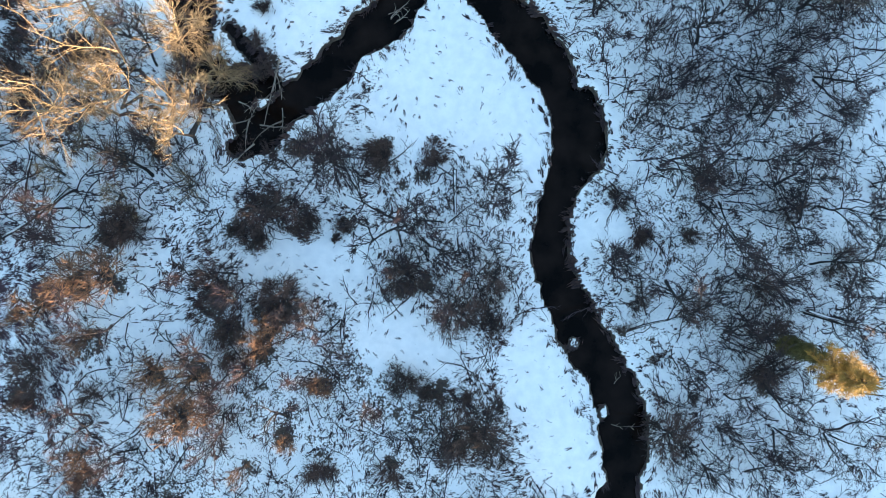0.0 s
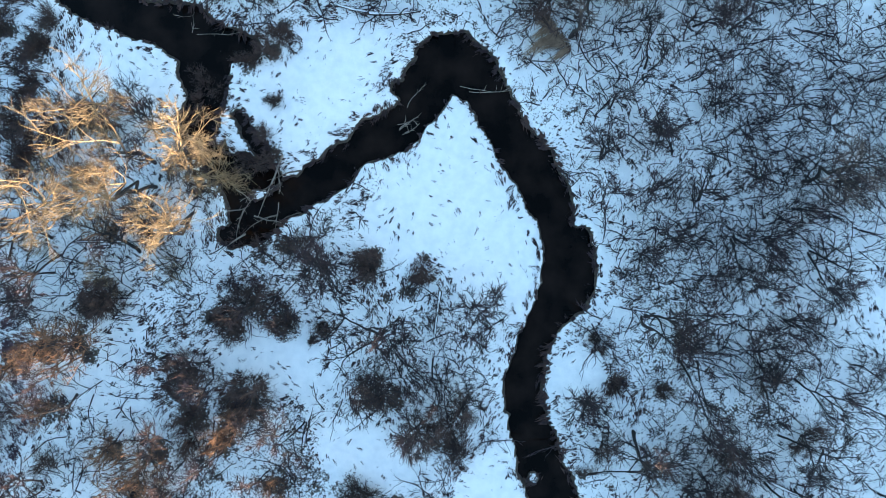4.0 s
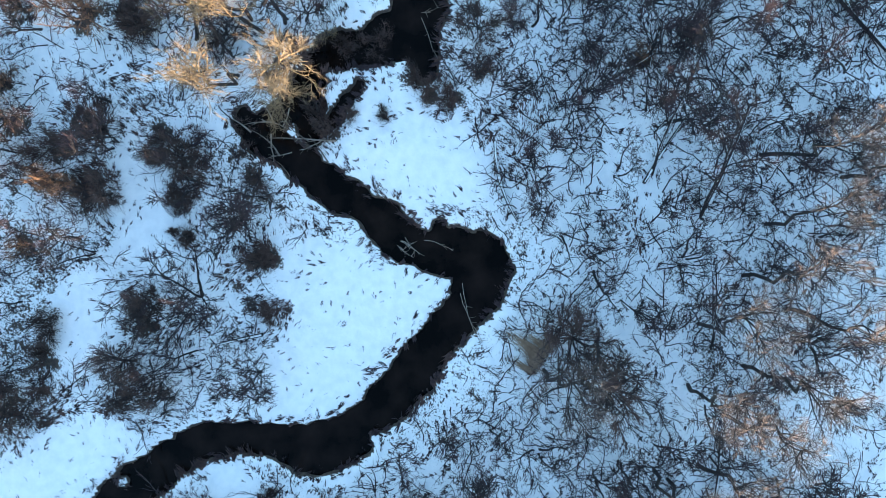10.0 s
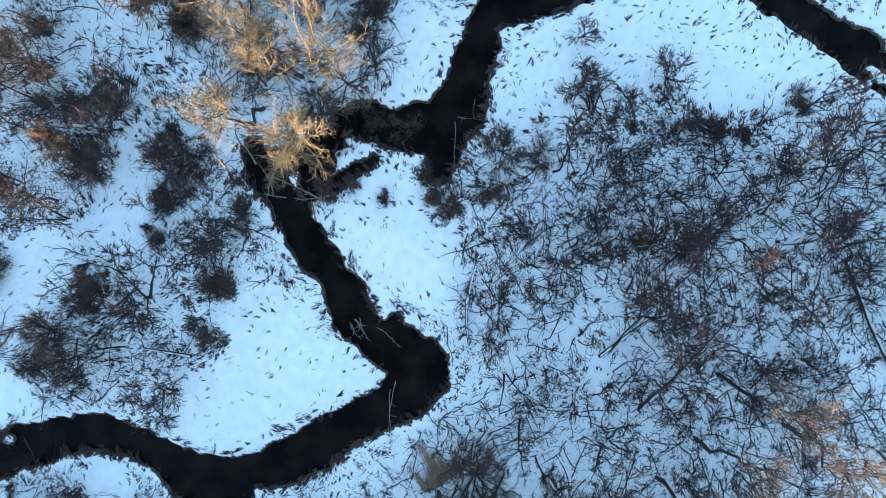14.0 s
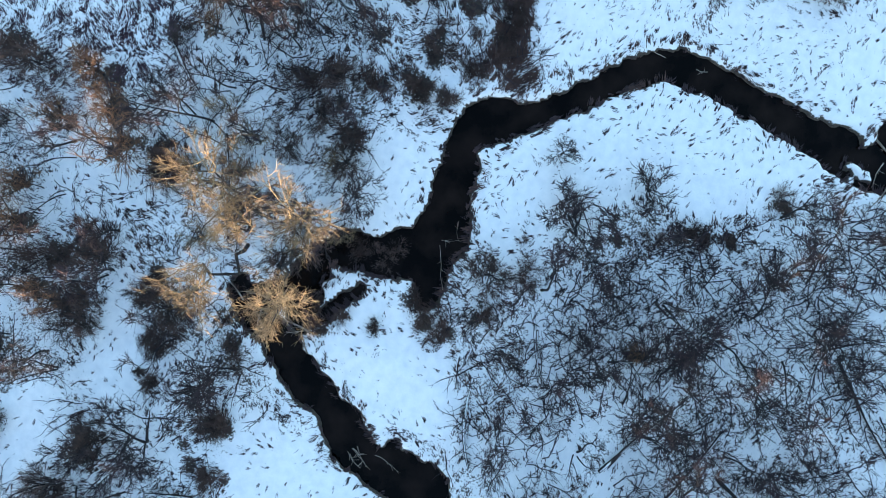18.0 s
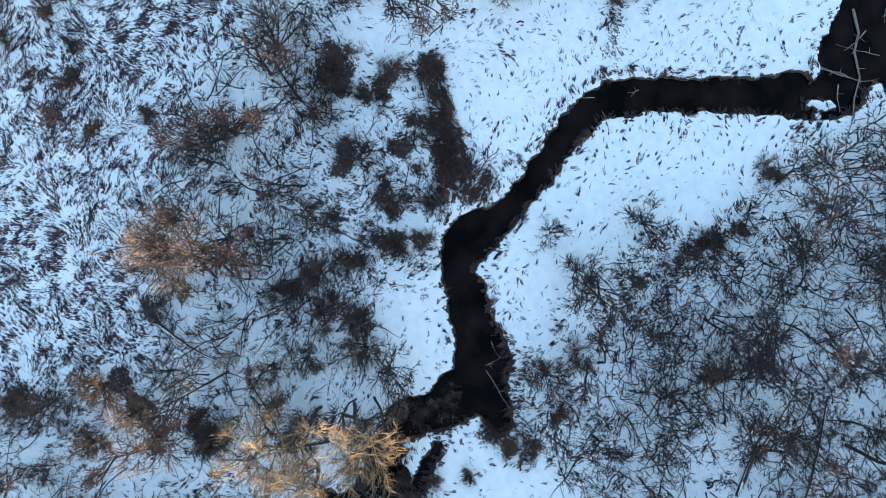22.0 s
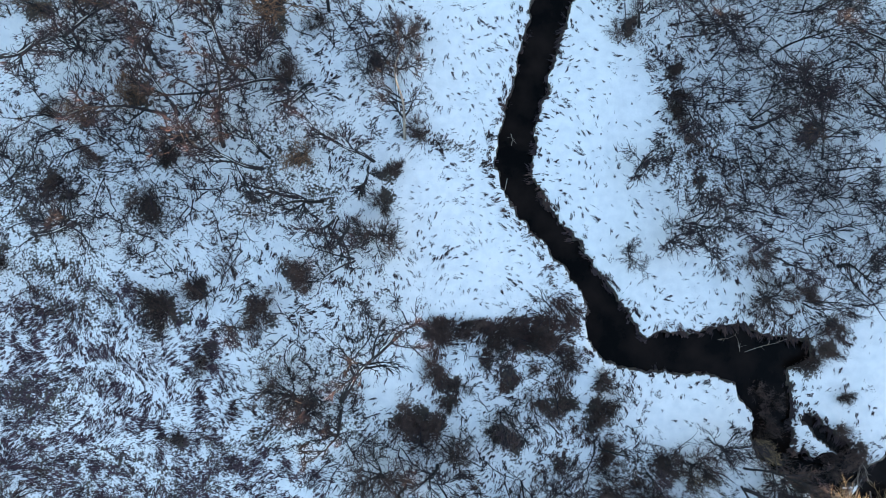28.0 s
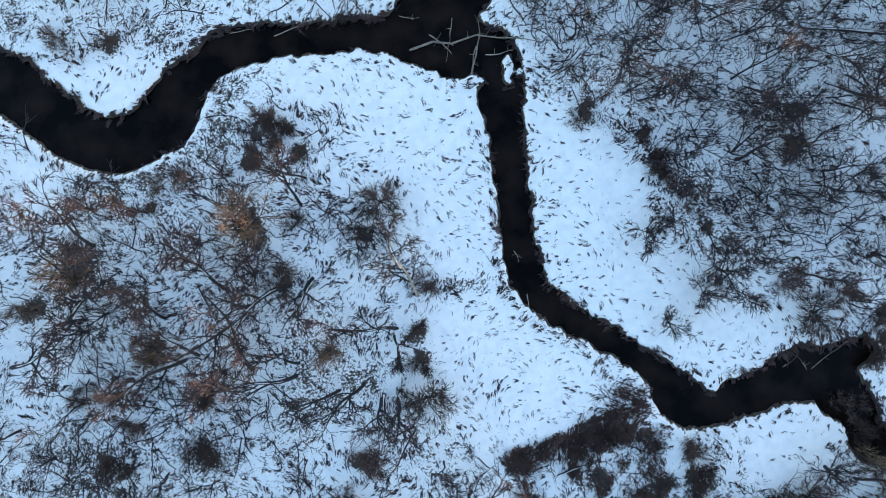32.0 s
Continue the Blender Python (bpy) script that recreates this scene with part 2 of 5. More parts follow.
NORTH_REACH = [(-34.96, 62.67, 2.11), (-35.3, 65.16, 2.41), (-38.13, 67.55, 2.82), (-40.8, 69.73, 2.11), (-44.24, 71.82, 1.46), (-47.91, 73.49, 1.54), (-51.55, 75.21, 1.66), (-55.22, 76.42, 2.04), (-58.35, 76.06, 1.86), (-60.77, 75.16, 2.34), (-63.06, 73.82, 2.73), (-65.54, 73.39, 2.54), (-68.73, 73.94, 2.55), (-70.83, 76.46, 2.61), (-72.26, 79.79, 2.56), (-73.7, 82.78, 2.72), (-75.4, 85, 2.82), (-78.8, 90.7, 2.4)]
SIDE_ARM = [(-21.89, 25.77, 2.02), (-19.59, 25.82, 1.32), (-18.24, 26.01, 0.51)]
BACK_CHANNEL = [(-15.56, 14.62, 1.12), (-16.4, 16.44, 0.81), (-17.8, 18.26, 0.71), (-19.21, 19.87, 0.66)]
WILLOW_POOL = [(-20, 15.04, 1.52), (-17.7, 15.08, 1.63), (-16.26, 14.81, 1.32)]
NOTCH = [(-5.43, 24.25, 0.71), (-4.53, 24.31, 0.61)]
JAM_POOL = [(-18.53, 9.37, 1.01), (-16.01, 10.65, 1.72), (-14.93, 11.72, 1.51)]
WEST_POOL = [(-23.38, 17.5, 0.81), (-22.43, 19.17, 2.01)]
OUTLET = [(-39.6, 70.2, 2.6), (-37.0, 70.4, 3.2), (-34.3, 71.8, 3.2), (-31.0, 74.0, 2.97)]
CREEK = [SOUTH_REACH, BEND_REACH, ISLAND_REACH, MIDDLE_REACH, NORTH_REACH, SIDE_ARM, BACK_CHANNEL, OUTLET, NOTCH, JAM_POOL, WEST_POOL, WILLOW_POOL]
DITCH = [[(-51.2, 32.4, 0.75), (-47.5, 31.4, 0.8), (-42.2, 30.8, 0.9), (-39.4, 30.7, 0.7)]]
ISLETS = [(-19.32, 17.58, 1.37), (14.4, -14.8, 0.65), (12, -8.6, 0.45), (-33.94, 63.48, 0.8), (-34.34, 62.44, 0.65), (-34.71, 61.78, 0.45), (-33.69, 62.07, 0.45), (11.69, -8.45, 0.51), (14.51, -14.16, 0.4)]
OPEN_A = [(0.3, 21.2, 3), (-0, 17.2, 5.5), (4.1, 13.8, 5.5), (6.3, 9.4, 3.5), (-12.9, 24.2, 4.5), (-9.5, 26.8, 3), (-14.4, -1.5, 3), (-9.4, -0.8, 3), (-3, -9.6, 4), (8.6, -9.6, 3.5), (14.2, 1.2, 2.5), (8.9, -13, 3.5), (10.9, -18.1, 3.5), (-14, 20.7, 3.5), (-9, 21.6, 3), (0.3, 19.1, 5.6), (-2.2, 13, 4), (-12.3, -2, 2.3), (-4.6, -7.6, 3), (-27.8, 34.5, 3), (-31.4, 31.8, 2), (-30.6, 21.7, 3)]
OPEN_C = [(-29.8, 32.9, 2.5), (-25.2, 32.4, 2.3), (-31.6, 35.7, 3), (-34.7, 40.4, 3), (-33.1, 49.2, 4.5), (-33.7, 54.1, 3), (-17, 23.2, 3), (-14.6, 19.4, 2), (-49.7, 42.6, 3.5), (-50.4, 38.4, 3), (-46.2, 67.5, 3.5), (-42.3, 60.1, 3.5), (-42.9, 36.5, 3), (-54.1, 28.5, 2.6), (-55.5, 26.9, 1.8)]
OPEN_B = [(-36.3, 52.9, 6.6), (-37.6, 46, 5.1), (-35, 37.8, 4), (-43.6, 54, 6.1), (-42.5, 59.3, 5.1), (-47.4, 36.8, 5), (-51.9, 42.8, 6), (-33.3, 40, 4.5), (-28.3, 33, 3.5), (-30.6, 22.5, 3.5), (-54.7, 27.8, 3), (-45.6, 53.3, 4.5), (-48.1, 42.1, 5), (-49.9, 36.3, 4), (-34.4, 46.8, 4.5), (-33.6, 38.1, 4), (-44.3, 63.4, 5.5), (-48.8, 43.1, 3), (-49.1, 36.4, 5), (-31, 33.1, 3), (-49.6, 70.4, 3), (-65.5, 78.7, 3.5), (-76, 74.2, 2.5), (-28.8, 21.6, 3.5)]

def channel_distance(x, y, courses):
    """Metres to the nearest edge of the channels (inside: minus)."""
    best = np.full(np.shape(x), 1e3)
    for rows in courses:
        q = smooth(rows)
        for (ax, ay, ar), (bx, by, br) in zip(q[:-1], q[1:]):
            dx, dy = bx - ax, by - ay
            t = np.clip(((x - ax) * dx + (y - ay) * dy) / max(dx * dx + dy * dy, 1e-6), 0, 1)
            best = np.minimum(best, np.hypot(x - ax - t * dx, y - ay - t * dy) - ar - t * (br - ar))
    return best


def blob(x, y, rows):
    """1 in the middle of the nearest round patch, 0 at its edge, minus outside."""
    best = np.full(np.shape(x), -9.0)
    for cx, cy, r in rows:
        best = np.maximum(best, 1 - np.hypot(x - cx, y - cy) / r)
    return best


def bank(x, y):
    """Metres from the water's edge, with its ragged outline and islets."""
    d = channel_distance(x, y, CREEK) + 0.2
    d = d + 0.5 * fbm(x, y, 2.6, 2, 3) + 0.95 * fbm(x, y, 1.0, 3, 8)
    for cx, cy, r in ISLETS:
        d = np.maximum(d, r * (1 + 1.8 * fbm(x, y, 0.9, 2, 5)) - np.hypot(x - cx, y - cy))
    return d


WATER_Z = -0.42


def land_height(x, y, d):
    near = np.clip(d / 0.9 + 0.5, 0, 1)
    z = -1.1 + (1.1 + 0.05) * (near * near * (3 - 2 * near))
    up = np.clip(d / 6.0, 0, 1)
    z = z + up * (0.25 + 0.5 * fbm(x, y, 14, 3, 21)) + np.clip(d, 0, 1) * (0.22 * fbm(x, y, 2.0, 3, 31) + 0.10 * fbm(x, y, 0.7, 2, 37))
    ditch = channel_distance(x, y, DITCH) + 2.6 * fbm(x, y, 2.5, 3, 41)
    z = z - 0.3 * np.clip(0.5 - ditch, 0, 1) * (d > 0.3)
    # unseen rise added towards the sun to keep the creek in shade
    s, u = x * SUN_AZ[0] + y * SUN_AZ[1], x * -SUN_AZ[1] + y * SUN_AZ[0]
    crest = np.interp(u, SHADE_RISE_U, SHADE_RISE_H) + 2.4 * fbm(x, y, 26, 3, 51)
    along = np.clip((s - 50) / 45, 0, 1)
    fall = np.clip((330 - s) / 150, 0, 1)
    return z + crest * along * along * (3 - 2 * along) * fall


# crest of the added rise across the sun's way, set by where sun falls
SHADE_RISE_U = (-160, -30, -12, -5, 2, 8, 20, 26, 34, 40, 46, 58, 63, 70, 160)
SHADE_RISE_H = (9.4, 9.4, 9.6, 11.2, 13.6, 15.7, 16.2, 18.6, 18.8, 15.5, 15.0, 15.0, 15.4, 15.6, 15.6)


# ---------------------------------------------------------------- large structure: ground and water
def lines(lo, hi, step):
    mid = np.arange(lo, hi + step / 2, step)
    grow, k = [], step
    while sum(grow) < 2500:
        k *= 1.22
        grow.append(k)
    out = np.cumsum(grow)
    return np.concatenate([(lo - out)[::-1], mid, mid[-1] + out])


def sheet(name, xs, ys, z, mat, attributes=()):
    nx, ny = len(xs), len(ys)
    x, y = np.meshgrid(xs, ys)
    me = bpy.data.meshes.new(name)
    co = np.stack([x, y, z], -1).reshape(-1, 3)
    k = np.arange(nx * ny).reshape(ny, nx)
    quads = np.stack([k[:-1, :-1], k[:-1, 1:], k[1:, 1:], k[1:, :-1]], -1).reshape(-1, 4)
    me.from_pydata(co.tolist(), [], quads.tolist())
    me.polygons.foreach_set("use_smooth", np.ones(len(quads), bool))
    for label, values in attributes:
        me.attributes.new(label, "FLOAT", "POINT").data.foreach_set("value", np.asarray(values, np.float32).ravel())
    me.materials.append(mat)
    me.update()
    return new(name, me)


GX, GY = lines(-94.0, 46.0, 0.31), lines(-27.0, 93.0, 0.31)
gx, gy = np.meshgrid(GX, GY)
gd = bank(gx, gy)
gz = land_height(gx, gy, gd)


def eastern(x, y):
    """1 in the dense wood east of the creek, else 0."""
    return np.clip((np.maximum(x * 0.5 + y * 0.5 - 10, x - 13)) / 4, 0, 1)


def glade(x, y):
    """1 in the lighter wood north-east of the bend, where the floor is mostly clean snow, else 0."""
    return np.clip(2 * blob(x, y, [(3, 37, 13), (-6, 42, 10), (14, 30, 9)]), 0, 1)


def clearing(x, y):
    """1 in the thin grassy wood west of the willows, where the snow lies mostly clean, else 0."""
    return np.clip(2 * blob(x, y, [(-39, 1, 10), (-31, -4, 8), (-46, 8, 7)]), 0, 1)


def sample(grid, x, y):
    """Nearest value of a ground grid."""
    i = np.clip(np.searchsorted(GX, x), 0, len(GX) - 1)
    j = np.clip(np.searchsorted(GY, y), 0, len(GY) - 1)
    return grid[j, i]


# ---------------------------------------------------------------- where the plants stand
# plants: x, y and crown radius, by stretch of the valley
ALDERS_A = [(-78, 60.4, 3.2), (-69.2, 51.5, 3.2), (-62.6, 57.8, 2.9), (-53.7, 55.3, 3.4), (-51.8, 55.9, 2.7), (-8.3, 60.5, 2.7), (-3.7, 61, 2.7), (-6.8, 57.6, 2.7), (2.6, 57, 2.7), (-10.5, 41.6, 2.3), (4, 52.2, 2.7), (-6.6, 40.5, 2.3), (4.3, 48, 2.7), (2, 44.8, 2.7), (-2.5, 38.4, 2.3), (4.3, 42.5, 2.7), (-2.6, 34.6, 2.5), (1.3, 36.9, 2.7), (-34.4, 0.9, 2.7), (-23.7, 9.1, 2.7), (-25.7, 6.4, 3.2), (19.2, 43.8, 2.7), (15.5, 33.5, 2.3), (25.3, 42.6, 2.7), (9.2, 25.5, 2), (16.2, 28.8, 2.3), (13.4, 25, 2), (25.5, 36.7, 2.3), (23, 33.5, 2.7)]
ALDERS_B = [(22.6, 26.8, 2.7), (-20.7, -17.2, 2.3), (27, 29.3, 2.3), (18, 18.3, 2.3), (-13.8, -15, 2.3), (22.6, 18.3, 2.7), (19.7, 14.9, 2), (32.6, 26.9, 2.3), (21.2, 14.6, 2.7), (31.8, 22.1, 3.2), (25.8, 15.7, 2.7), (19.1, 7.6, 3.6), (30.8, 18.7, 2.3), (28.9, 15.5, 3.2), (32.6, 15.5, 3.2), (31.7, 8.7, 2.7), (24.9, -7.2, 3.2), (28, -11.3, 2.7), (23, -19.1, 2.7), (29.4, -15.9, 2.3), (26.7, -20, 2.7), (34, -16.3, 2.7), (-9, -6, 2.4), (-9.5, 7.5, 3.1), (4.3, 6.1, 3.3), (-2.9, 2.3, 3.1), (-29.4, -6.7, 2.4), (19.9, -2.9, 3.6), (14.7, -1, 2.1), (22.3, 5.6, 3.1)]
ALDERS_C = [(24.2, -15.8, 1.9), (27, 11.8, 2.6), (29.4, 5.6, 2.6), (35.1, 12.2, 2.4), (27, -2, 2.6), (18, 12.7, 2.4), (-10.6, 9.9, 3.1), (-27.2, 18.6, 2.6), (18, 22.6, 1.9), (22.7, 22.6, 1.9), (0.9, 34, 1.9), (-5, 33.1, 2.4), (34.2, 21.7, 2.8), (27.6, 20.9, 2.8), (-20.6, 60.7, 2.4), (-1.2, 60.5, 2.4), (-21, 46, 2.4), (-17.9, 61.1, 2.6), (-14.8, 55.3, 2.6), (-43.3, 10.2, 5), (-56.6, 39.2, 3.8), (-65.6, 62.2, 3.1), (-54.7, 62.9, 2.4), (-72.2, 69.4, 2.6), (-81.9, 45.8, 2.3), (-75.6, 61.1, 2.6), (-85.9, 52.2, 2.4), (-29.5, 56, 2.4), (-11, 48.4, 2.8)]
ALDERS_D = [(-21, 46.4, 2.6)]
ALDERS = ALDERS_A + ALDERS_B + ALDERS_C + ALDERS_D
BUSHES_A = [(-67.5, 84.3, 1.8), (-64, 81.8, 1.8), (-81.4, 56.3, 1.9), (-69.4, 67.7, 0.7), (-67.8, 67.1, 1.1), (-81.9, 49.7, 1.2), (-78, 50.7, 1.7), (-80.6, 48.1, 1.1), (-60.4, 66.6, 0.9), (-58.2, 66.5, 1.5), (-75.6, 47.1, 1.2), (-55.8, 66.8, 1.3), (-54.3, 65.5, 1.3), (-60.8, 55.6, 1.8), (-74.3, 36.8, 2.7), (-52.8, 56.3, 1.3), (-72, 32.1, 1.5), (-65.1, 37.1, 1.5), (-65.6, 35.6, 2.2), (-61.6, 38.2, 2.4), (-49.8, 49.4, 1.6), (-56.4, 42.8, 0.8), (-52.6, 46.5, 1.6), (-53.5, 44, 1.3), (-54.9, 24.9, 2.1), (-71.7, 6.5, 1.3), (-52.9, 24.6, 1.7), (-49.4, 27.3, 1.1), (-44.7, 31.5, 1.5), (-50.5, 25.6, 1.2)]
BUSHES_B = [(-26.6, 49.4, 0.8), (-45.6, 30.2, 1.5), (-27.2, 48.5, 1.4), (-51.5, 23.9, 1.9), (-68.4, 5.7, 1.1), (-26.7, 47.2, 1), (-41.7, 30, 1.9), (-26.5, 44.7, 0.8), (-68.1, 2.5, 1.4), (-46.6, 22.7, 1.7), (-26.4, 42.8, 0.5), (-64.3, 3.6, 1.2), (-39.4, 28.1, 1.2), (-42.4, 24.6, 1), (-67.4, -1.6, 1.2), (-41.4, 23.7, 1.4), (-55.9, 7.5, 1.2), (-63.6, -0.5, 1.3), (-36.7, 25.3, 1.7), (-56.8, 2.4, 1.1), (-58.8, 0.1, 1.4), (-37.3, 20, 1), (-37.5, 19.1, 1.1), (-21.6, 34.6, 1.6), (-22.2, 21.5, 1.9), (-18.9, 24.6, 1.8), (-15.5, 27.4, 1.5), (-23.1, 19.6, 2), (-40.1, 1.3, 1.7), (-18.2, 8.9, 1.5)]
BUSHES_C = [(-36.9, -13.2, 2.4), (-32, -20, 2.2), (-9.1, 2.4, 0.7), (-19, -7.8, 2.9), (-9.6, 1, 0.8), (-8.5, 2, 1.2), (-10.5, -19.5, 2), (15.4, 4.6, 1.4), (-4.6, -19, 2.4), (2.2, -13.4, 1.5), (21.8, 1.5, 1.2), (15.9, -7.3, 1), (18.6, -9.7, 1), (22.3, -13.2, 0.8), (28.2, -12.1, 2.2), (-0.5, 8, 1.6), (-11.9, 2, 1.6), (-4.5, -12.1, 3), (-1, -12.6, 2.2), (17.4, 1.3, 1.3), (-5.5, 8.4, 2.1), (-36.9, 23.3, 2), (-17.7, 30.7, 1.7), (-37, 13, 2), (-37.8, 15.4, 2), (-41.9, 19, 0.9), (-45.2, 21.3, 1.5), (-50.2, 32.3, 1.3), (-17.4, 25.9, 2), (-74.4, 25.5, 1)]
BUSHES_D = [(-61.7, 2.4, 1.7), (-74.4, 45.9, 1.6), (-71, 38.7, 1.7), (-72.1, 50.5, 1.7), (-55.5, 69, 2), (-54, 67.6, 1.5), (-65.9, 68.5, 1.5), (-63.9, 68, 1.5), (-51, 28.2, 1.5), (-30.6, 56.2, 1.4), (-26.9, 49.7, 1.1), (-27.1, 51.7, 1.1), (-27.2, 47.9, 1), (-26.4, 45.7, 1), (-24.8, 33.7, 0.7), (-16.1, 21.3, 1.1), (-47.8, 32, 1), (-44.5, 30.6, 1.2), (-41.2, 30, 1.3), (-42.4, 27.3, 1), (-46.8, 28.6, 1), (-39.8, 27, 1), (-40.1, 24.4, 1.3), (-37.8, 22.5, 1.3), (-50.6, 31.9, 1.1), (-47.4, 32.2, 1.1), (-44, 31.4, 0.9), (-41.2, 30, 1.2), (-45.5, 26.6, 0.9), (-43, 24.8, 0.9)]
JAM_BRUSH = [(-16.9, 18.2, 1.3), (-15.3, 16.7, 1.1), (-17.7, 16, 1.2), (-15.4, 8.3, 1.2), (-13, 8.8, 1.2), (-11, 9.7, 1.3)]
BUSHES = BUSHES_A + BUSHES_B + BUSHES_C + BUSHES_D + JAM_BRUSH
LONE_ALDERS = [(-30.9, 44.2, 3.0), (-29.2, 37.2, 2.3), (-26.9, 38.4, 2.7), (-33.0, 36.2, 1.5)]
CROWNS_A = [(-19.4, -3, 2.9), (-13.8, -4.5, 3.1), (0.9, -5.5, 2.7), (4.1, -5.9, 2.2), (-3.2, -2.1, 2.9), (-5.3, 8.1, 1.8), (-15.5, 3.3, 2.3), (-16.5, 0.8, 1.7), (3.6, -16.6, 3.4), (1.2, -16.1, 2.2), (-27.6, 2.1, 2.3), (28.5, -7.9, 2.7), (19.8, -16.1, 2.4), (-35.8, -10.7, 2.2), (-30.5, -12.7, 1.7), (4.5, -2.5, 2.3), (11.6, 35.8, 4.6), (6.9, 33.8, 3.4), (-32.3, 17.7, 1.9), (-63.8, 28.2, 4.4), (-57.2, 20.3, 4.4), (-51.6, 13, 4.1), (-50.2, 22, 2.3), (-37.4, 16.2, 1.8), (-49.9, 57.8, 2.2), (-54.8, 41, 2.3), (-21.6, 31.1, 2.2)]
CROWNS_B = [(-22.3, 14.8, 2.4), (-16.9, 15.6, 1.8), (-30.2, 17.4, 2.4), (-33.8, 15, 2.0), (-25.6, 9.2, 2.2), (-31.0, 12.2, 2.1), (-27.6, 2.2, 2.2), (-20.4, 12.6, 1.9), (27.8, -10.5, 2.4), (17.1, -4.2, 2.0), (22.0, -5.4, 2.0), (27.5, -3.2, 1.9), (22.9, 6.0, 1.7), (34.5, -1.1, 1.9), (30.2, 3.5, 1.7)]
CROWNS = CROWNS_A + CROWNS_B
WILLOWS = [(-28, 4.4, 1.6), (-29.9, 16, 1.8), (-31.6, 9.3, 2.2), (-22.3, 5.7, 1.7), (-24.0, 18.0, 1.9), (-33.5, 6.5, 1.9)]
TALL_WILLOWS = [(-25.6, 14.4, -24.6, 16.4, 12.6, 3.0), (-26.4, 11.6, -27.1, 9.8, 12.8, 3.2), (-22.8, 13.6, -18, 15.7, 12.0, 2.9), (-22, 9.4, -19, 9.6, 11.6, 2.6), (-25.2, 12.4, -23.7, 11.5, 11.4, 2.4), (-21.2, 12.6, -17.2, 14.3, 6.4, 2.3)]
TALL_ALDERS = [(4.4, 49.7, 3.2, 50, 12, 2.5), (8, 53, 9.1, 53.3, 12, 2.9), (7.8, 45.1, 6.6, 45.3, 12, 2.1), (12.3, 48.2, 12.6, 49.4, 12, 2.5), (-5.8, 53.3, -5.4, 54.4, 12, 2.3), (12.9, 43.2, 12.6, 42, 12, 2.2), (0.3, 52.5, -0.9, 52.7, 12, 2.1), (16.2, 45.7, 15, 45.7, 12, 2.2), (-2.4, 59.9, -2.4, 58.7, 12, 2.7), (20.9, 39.7, 22, 39.2, 11, 2.4), (9.1, 30.8, 8.9, 32, 9.6, 3.6), (19.8, 38.7, 19.4, 37.6, 12, 3), (20.3, 42.7, 19.5, 43.6, 10, 3), (31.5, 21.3, 30.3, 21.4, 9, 2.8)]
PALE_CROWN = (-41.6, 9.2, -42.9, 7.8, 9, 3.2)
RUSSETS = [(-81.1, 64.3, 1.9), (-73.4, 56.4, 1.7), (-73.7, 55.2, 1.9), (-46.8, 6, 1.7), (-45.5, 4, 1.9), (-43.6, 4.6, 2.4), (-40.8, 4.7, 1.9), (-28.5, 8, 1.9), (-21.7, -11.4, 2.4), (-20.3, -14.3, 1.7), (-17.4, -19.1, 1.9), (-13.6, -16.7, 1.7), (-10.7, -11.7, 1.9), (-24.9, -10.7, 2.4), (-23.2, -14.6, 2.7), (-35.5, -4.9, 2.4), (-32.4, -3, 2.4), (-15, -6.9, 1.9), (-31.4, -18, 1.9), (-16.1, -8.6, 1.9), (-16.3, 44.5, 1.4), (-31.4, -8.1, 2.2), (-29.8, -2, 2.7), (-61, 62, 2.7), (-76.3, 65.2, 2.9), (-60, 48.5, 1.7), (-78.5, 54.4, 1.4)]
PINES = [(30.0, -9.0, 12.2, 2.0), (29.2, -8.2, 6.4, 0.9)]          # x, y, height, crown radius
FALLEN_A = [(1.04, 7.01, 1.14, 2.78, 0.22), (32.11, -5.42, 38.57, -6.66, 0.2), (-38.96, 1.04, -33, 5.52, 0.22), (-31.51, 6.51, -22.07, 7.5, 0.17), (-8.78, 30.27, -4.27, 31.16, 0.22), (-11.66, 30.57, -7.78, 30.46, 0.15), (2.31, 47.57, 10.17, 45.67, 0.17), (17.56, 45.08, 24.83, 42.93, 0.25), (19.07, 35.15, 22.76, 38.4, 0.17), (-17.84, 35.55, -13.03, 36.62, 0.17), (-1.21, 46.98, -10.24, 53.19, 0.25), (-5.38, 42.64, -10.96, 48.13, 0.2), (-17.73, 62.63, -8.65, 68.43, 0.35), (-22.26, 40.54, -22.58, 45.03, 0.15), (-51.05, 55.39, -51.12, 49.44, 0.2), (-67.67, 59.14, -67.85, 54.2, 0.2), (-60.93, 53.31, -58.44, 54.75, 0.22), (-57.86, 43.13, -59.78, 39.69, 0.22)]
FALLEN_B = [(-37.03, 4.2, -36.33, 7.89, 0.22), (-34.84, 2.13, -33.46, 5.96, 0.17), (-44.98, 4.77, -40.85, 7.36, 0.2), (-17.3, 35.8, -12.7, 36.4, 0.16), (-48.2, 29.4, -45.1, 28.9, 0.14)]
FALLEN = FALLEN_A + FALLEN_B
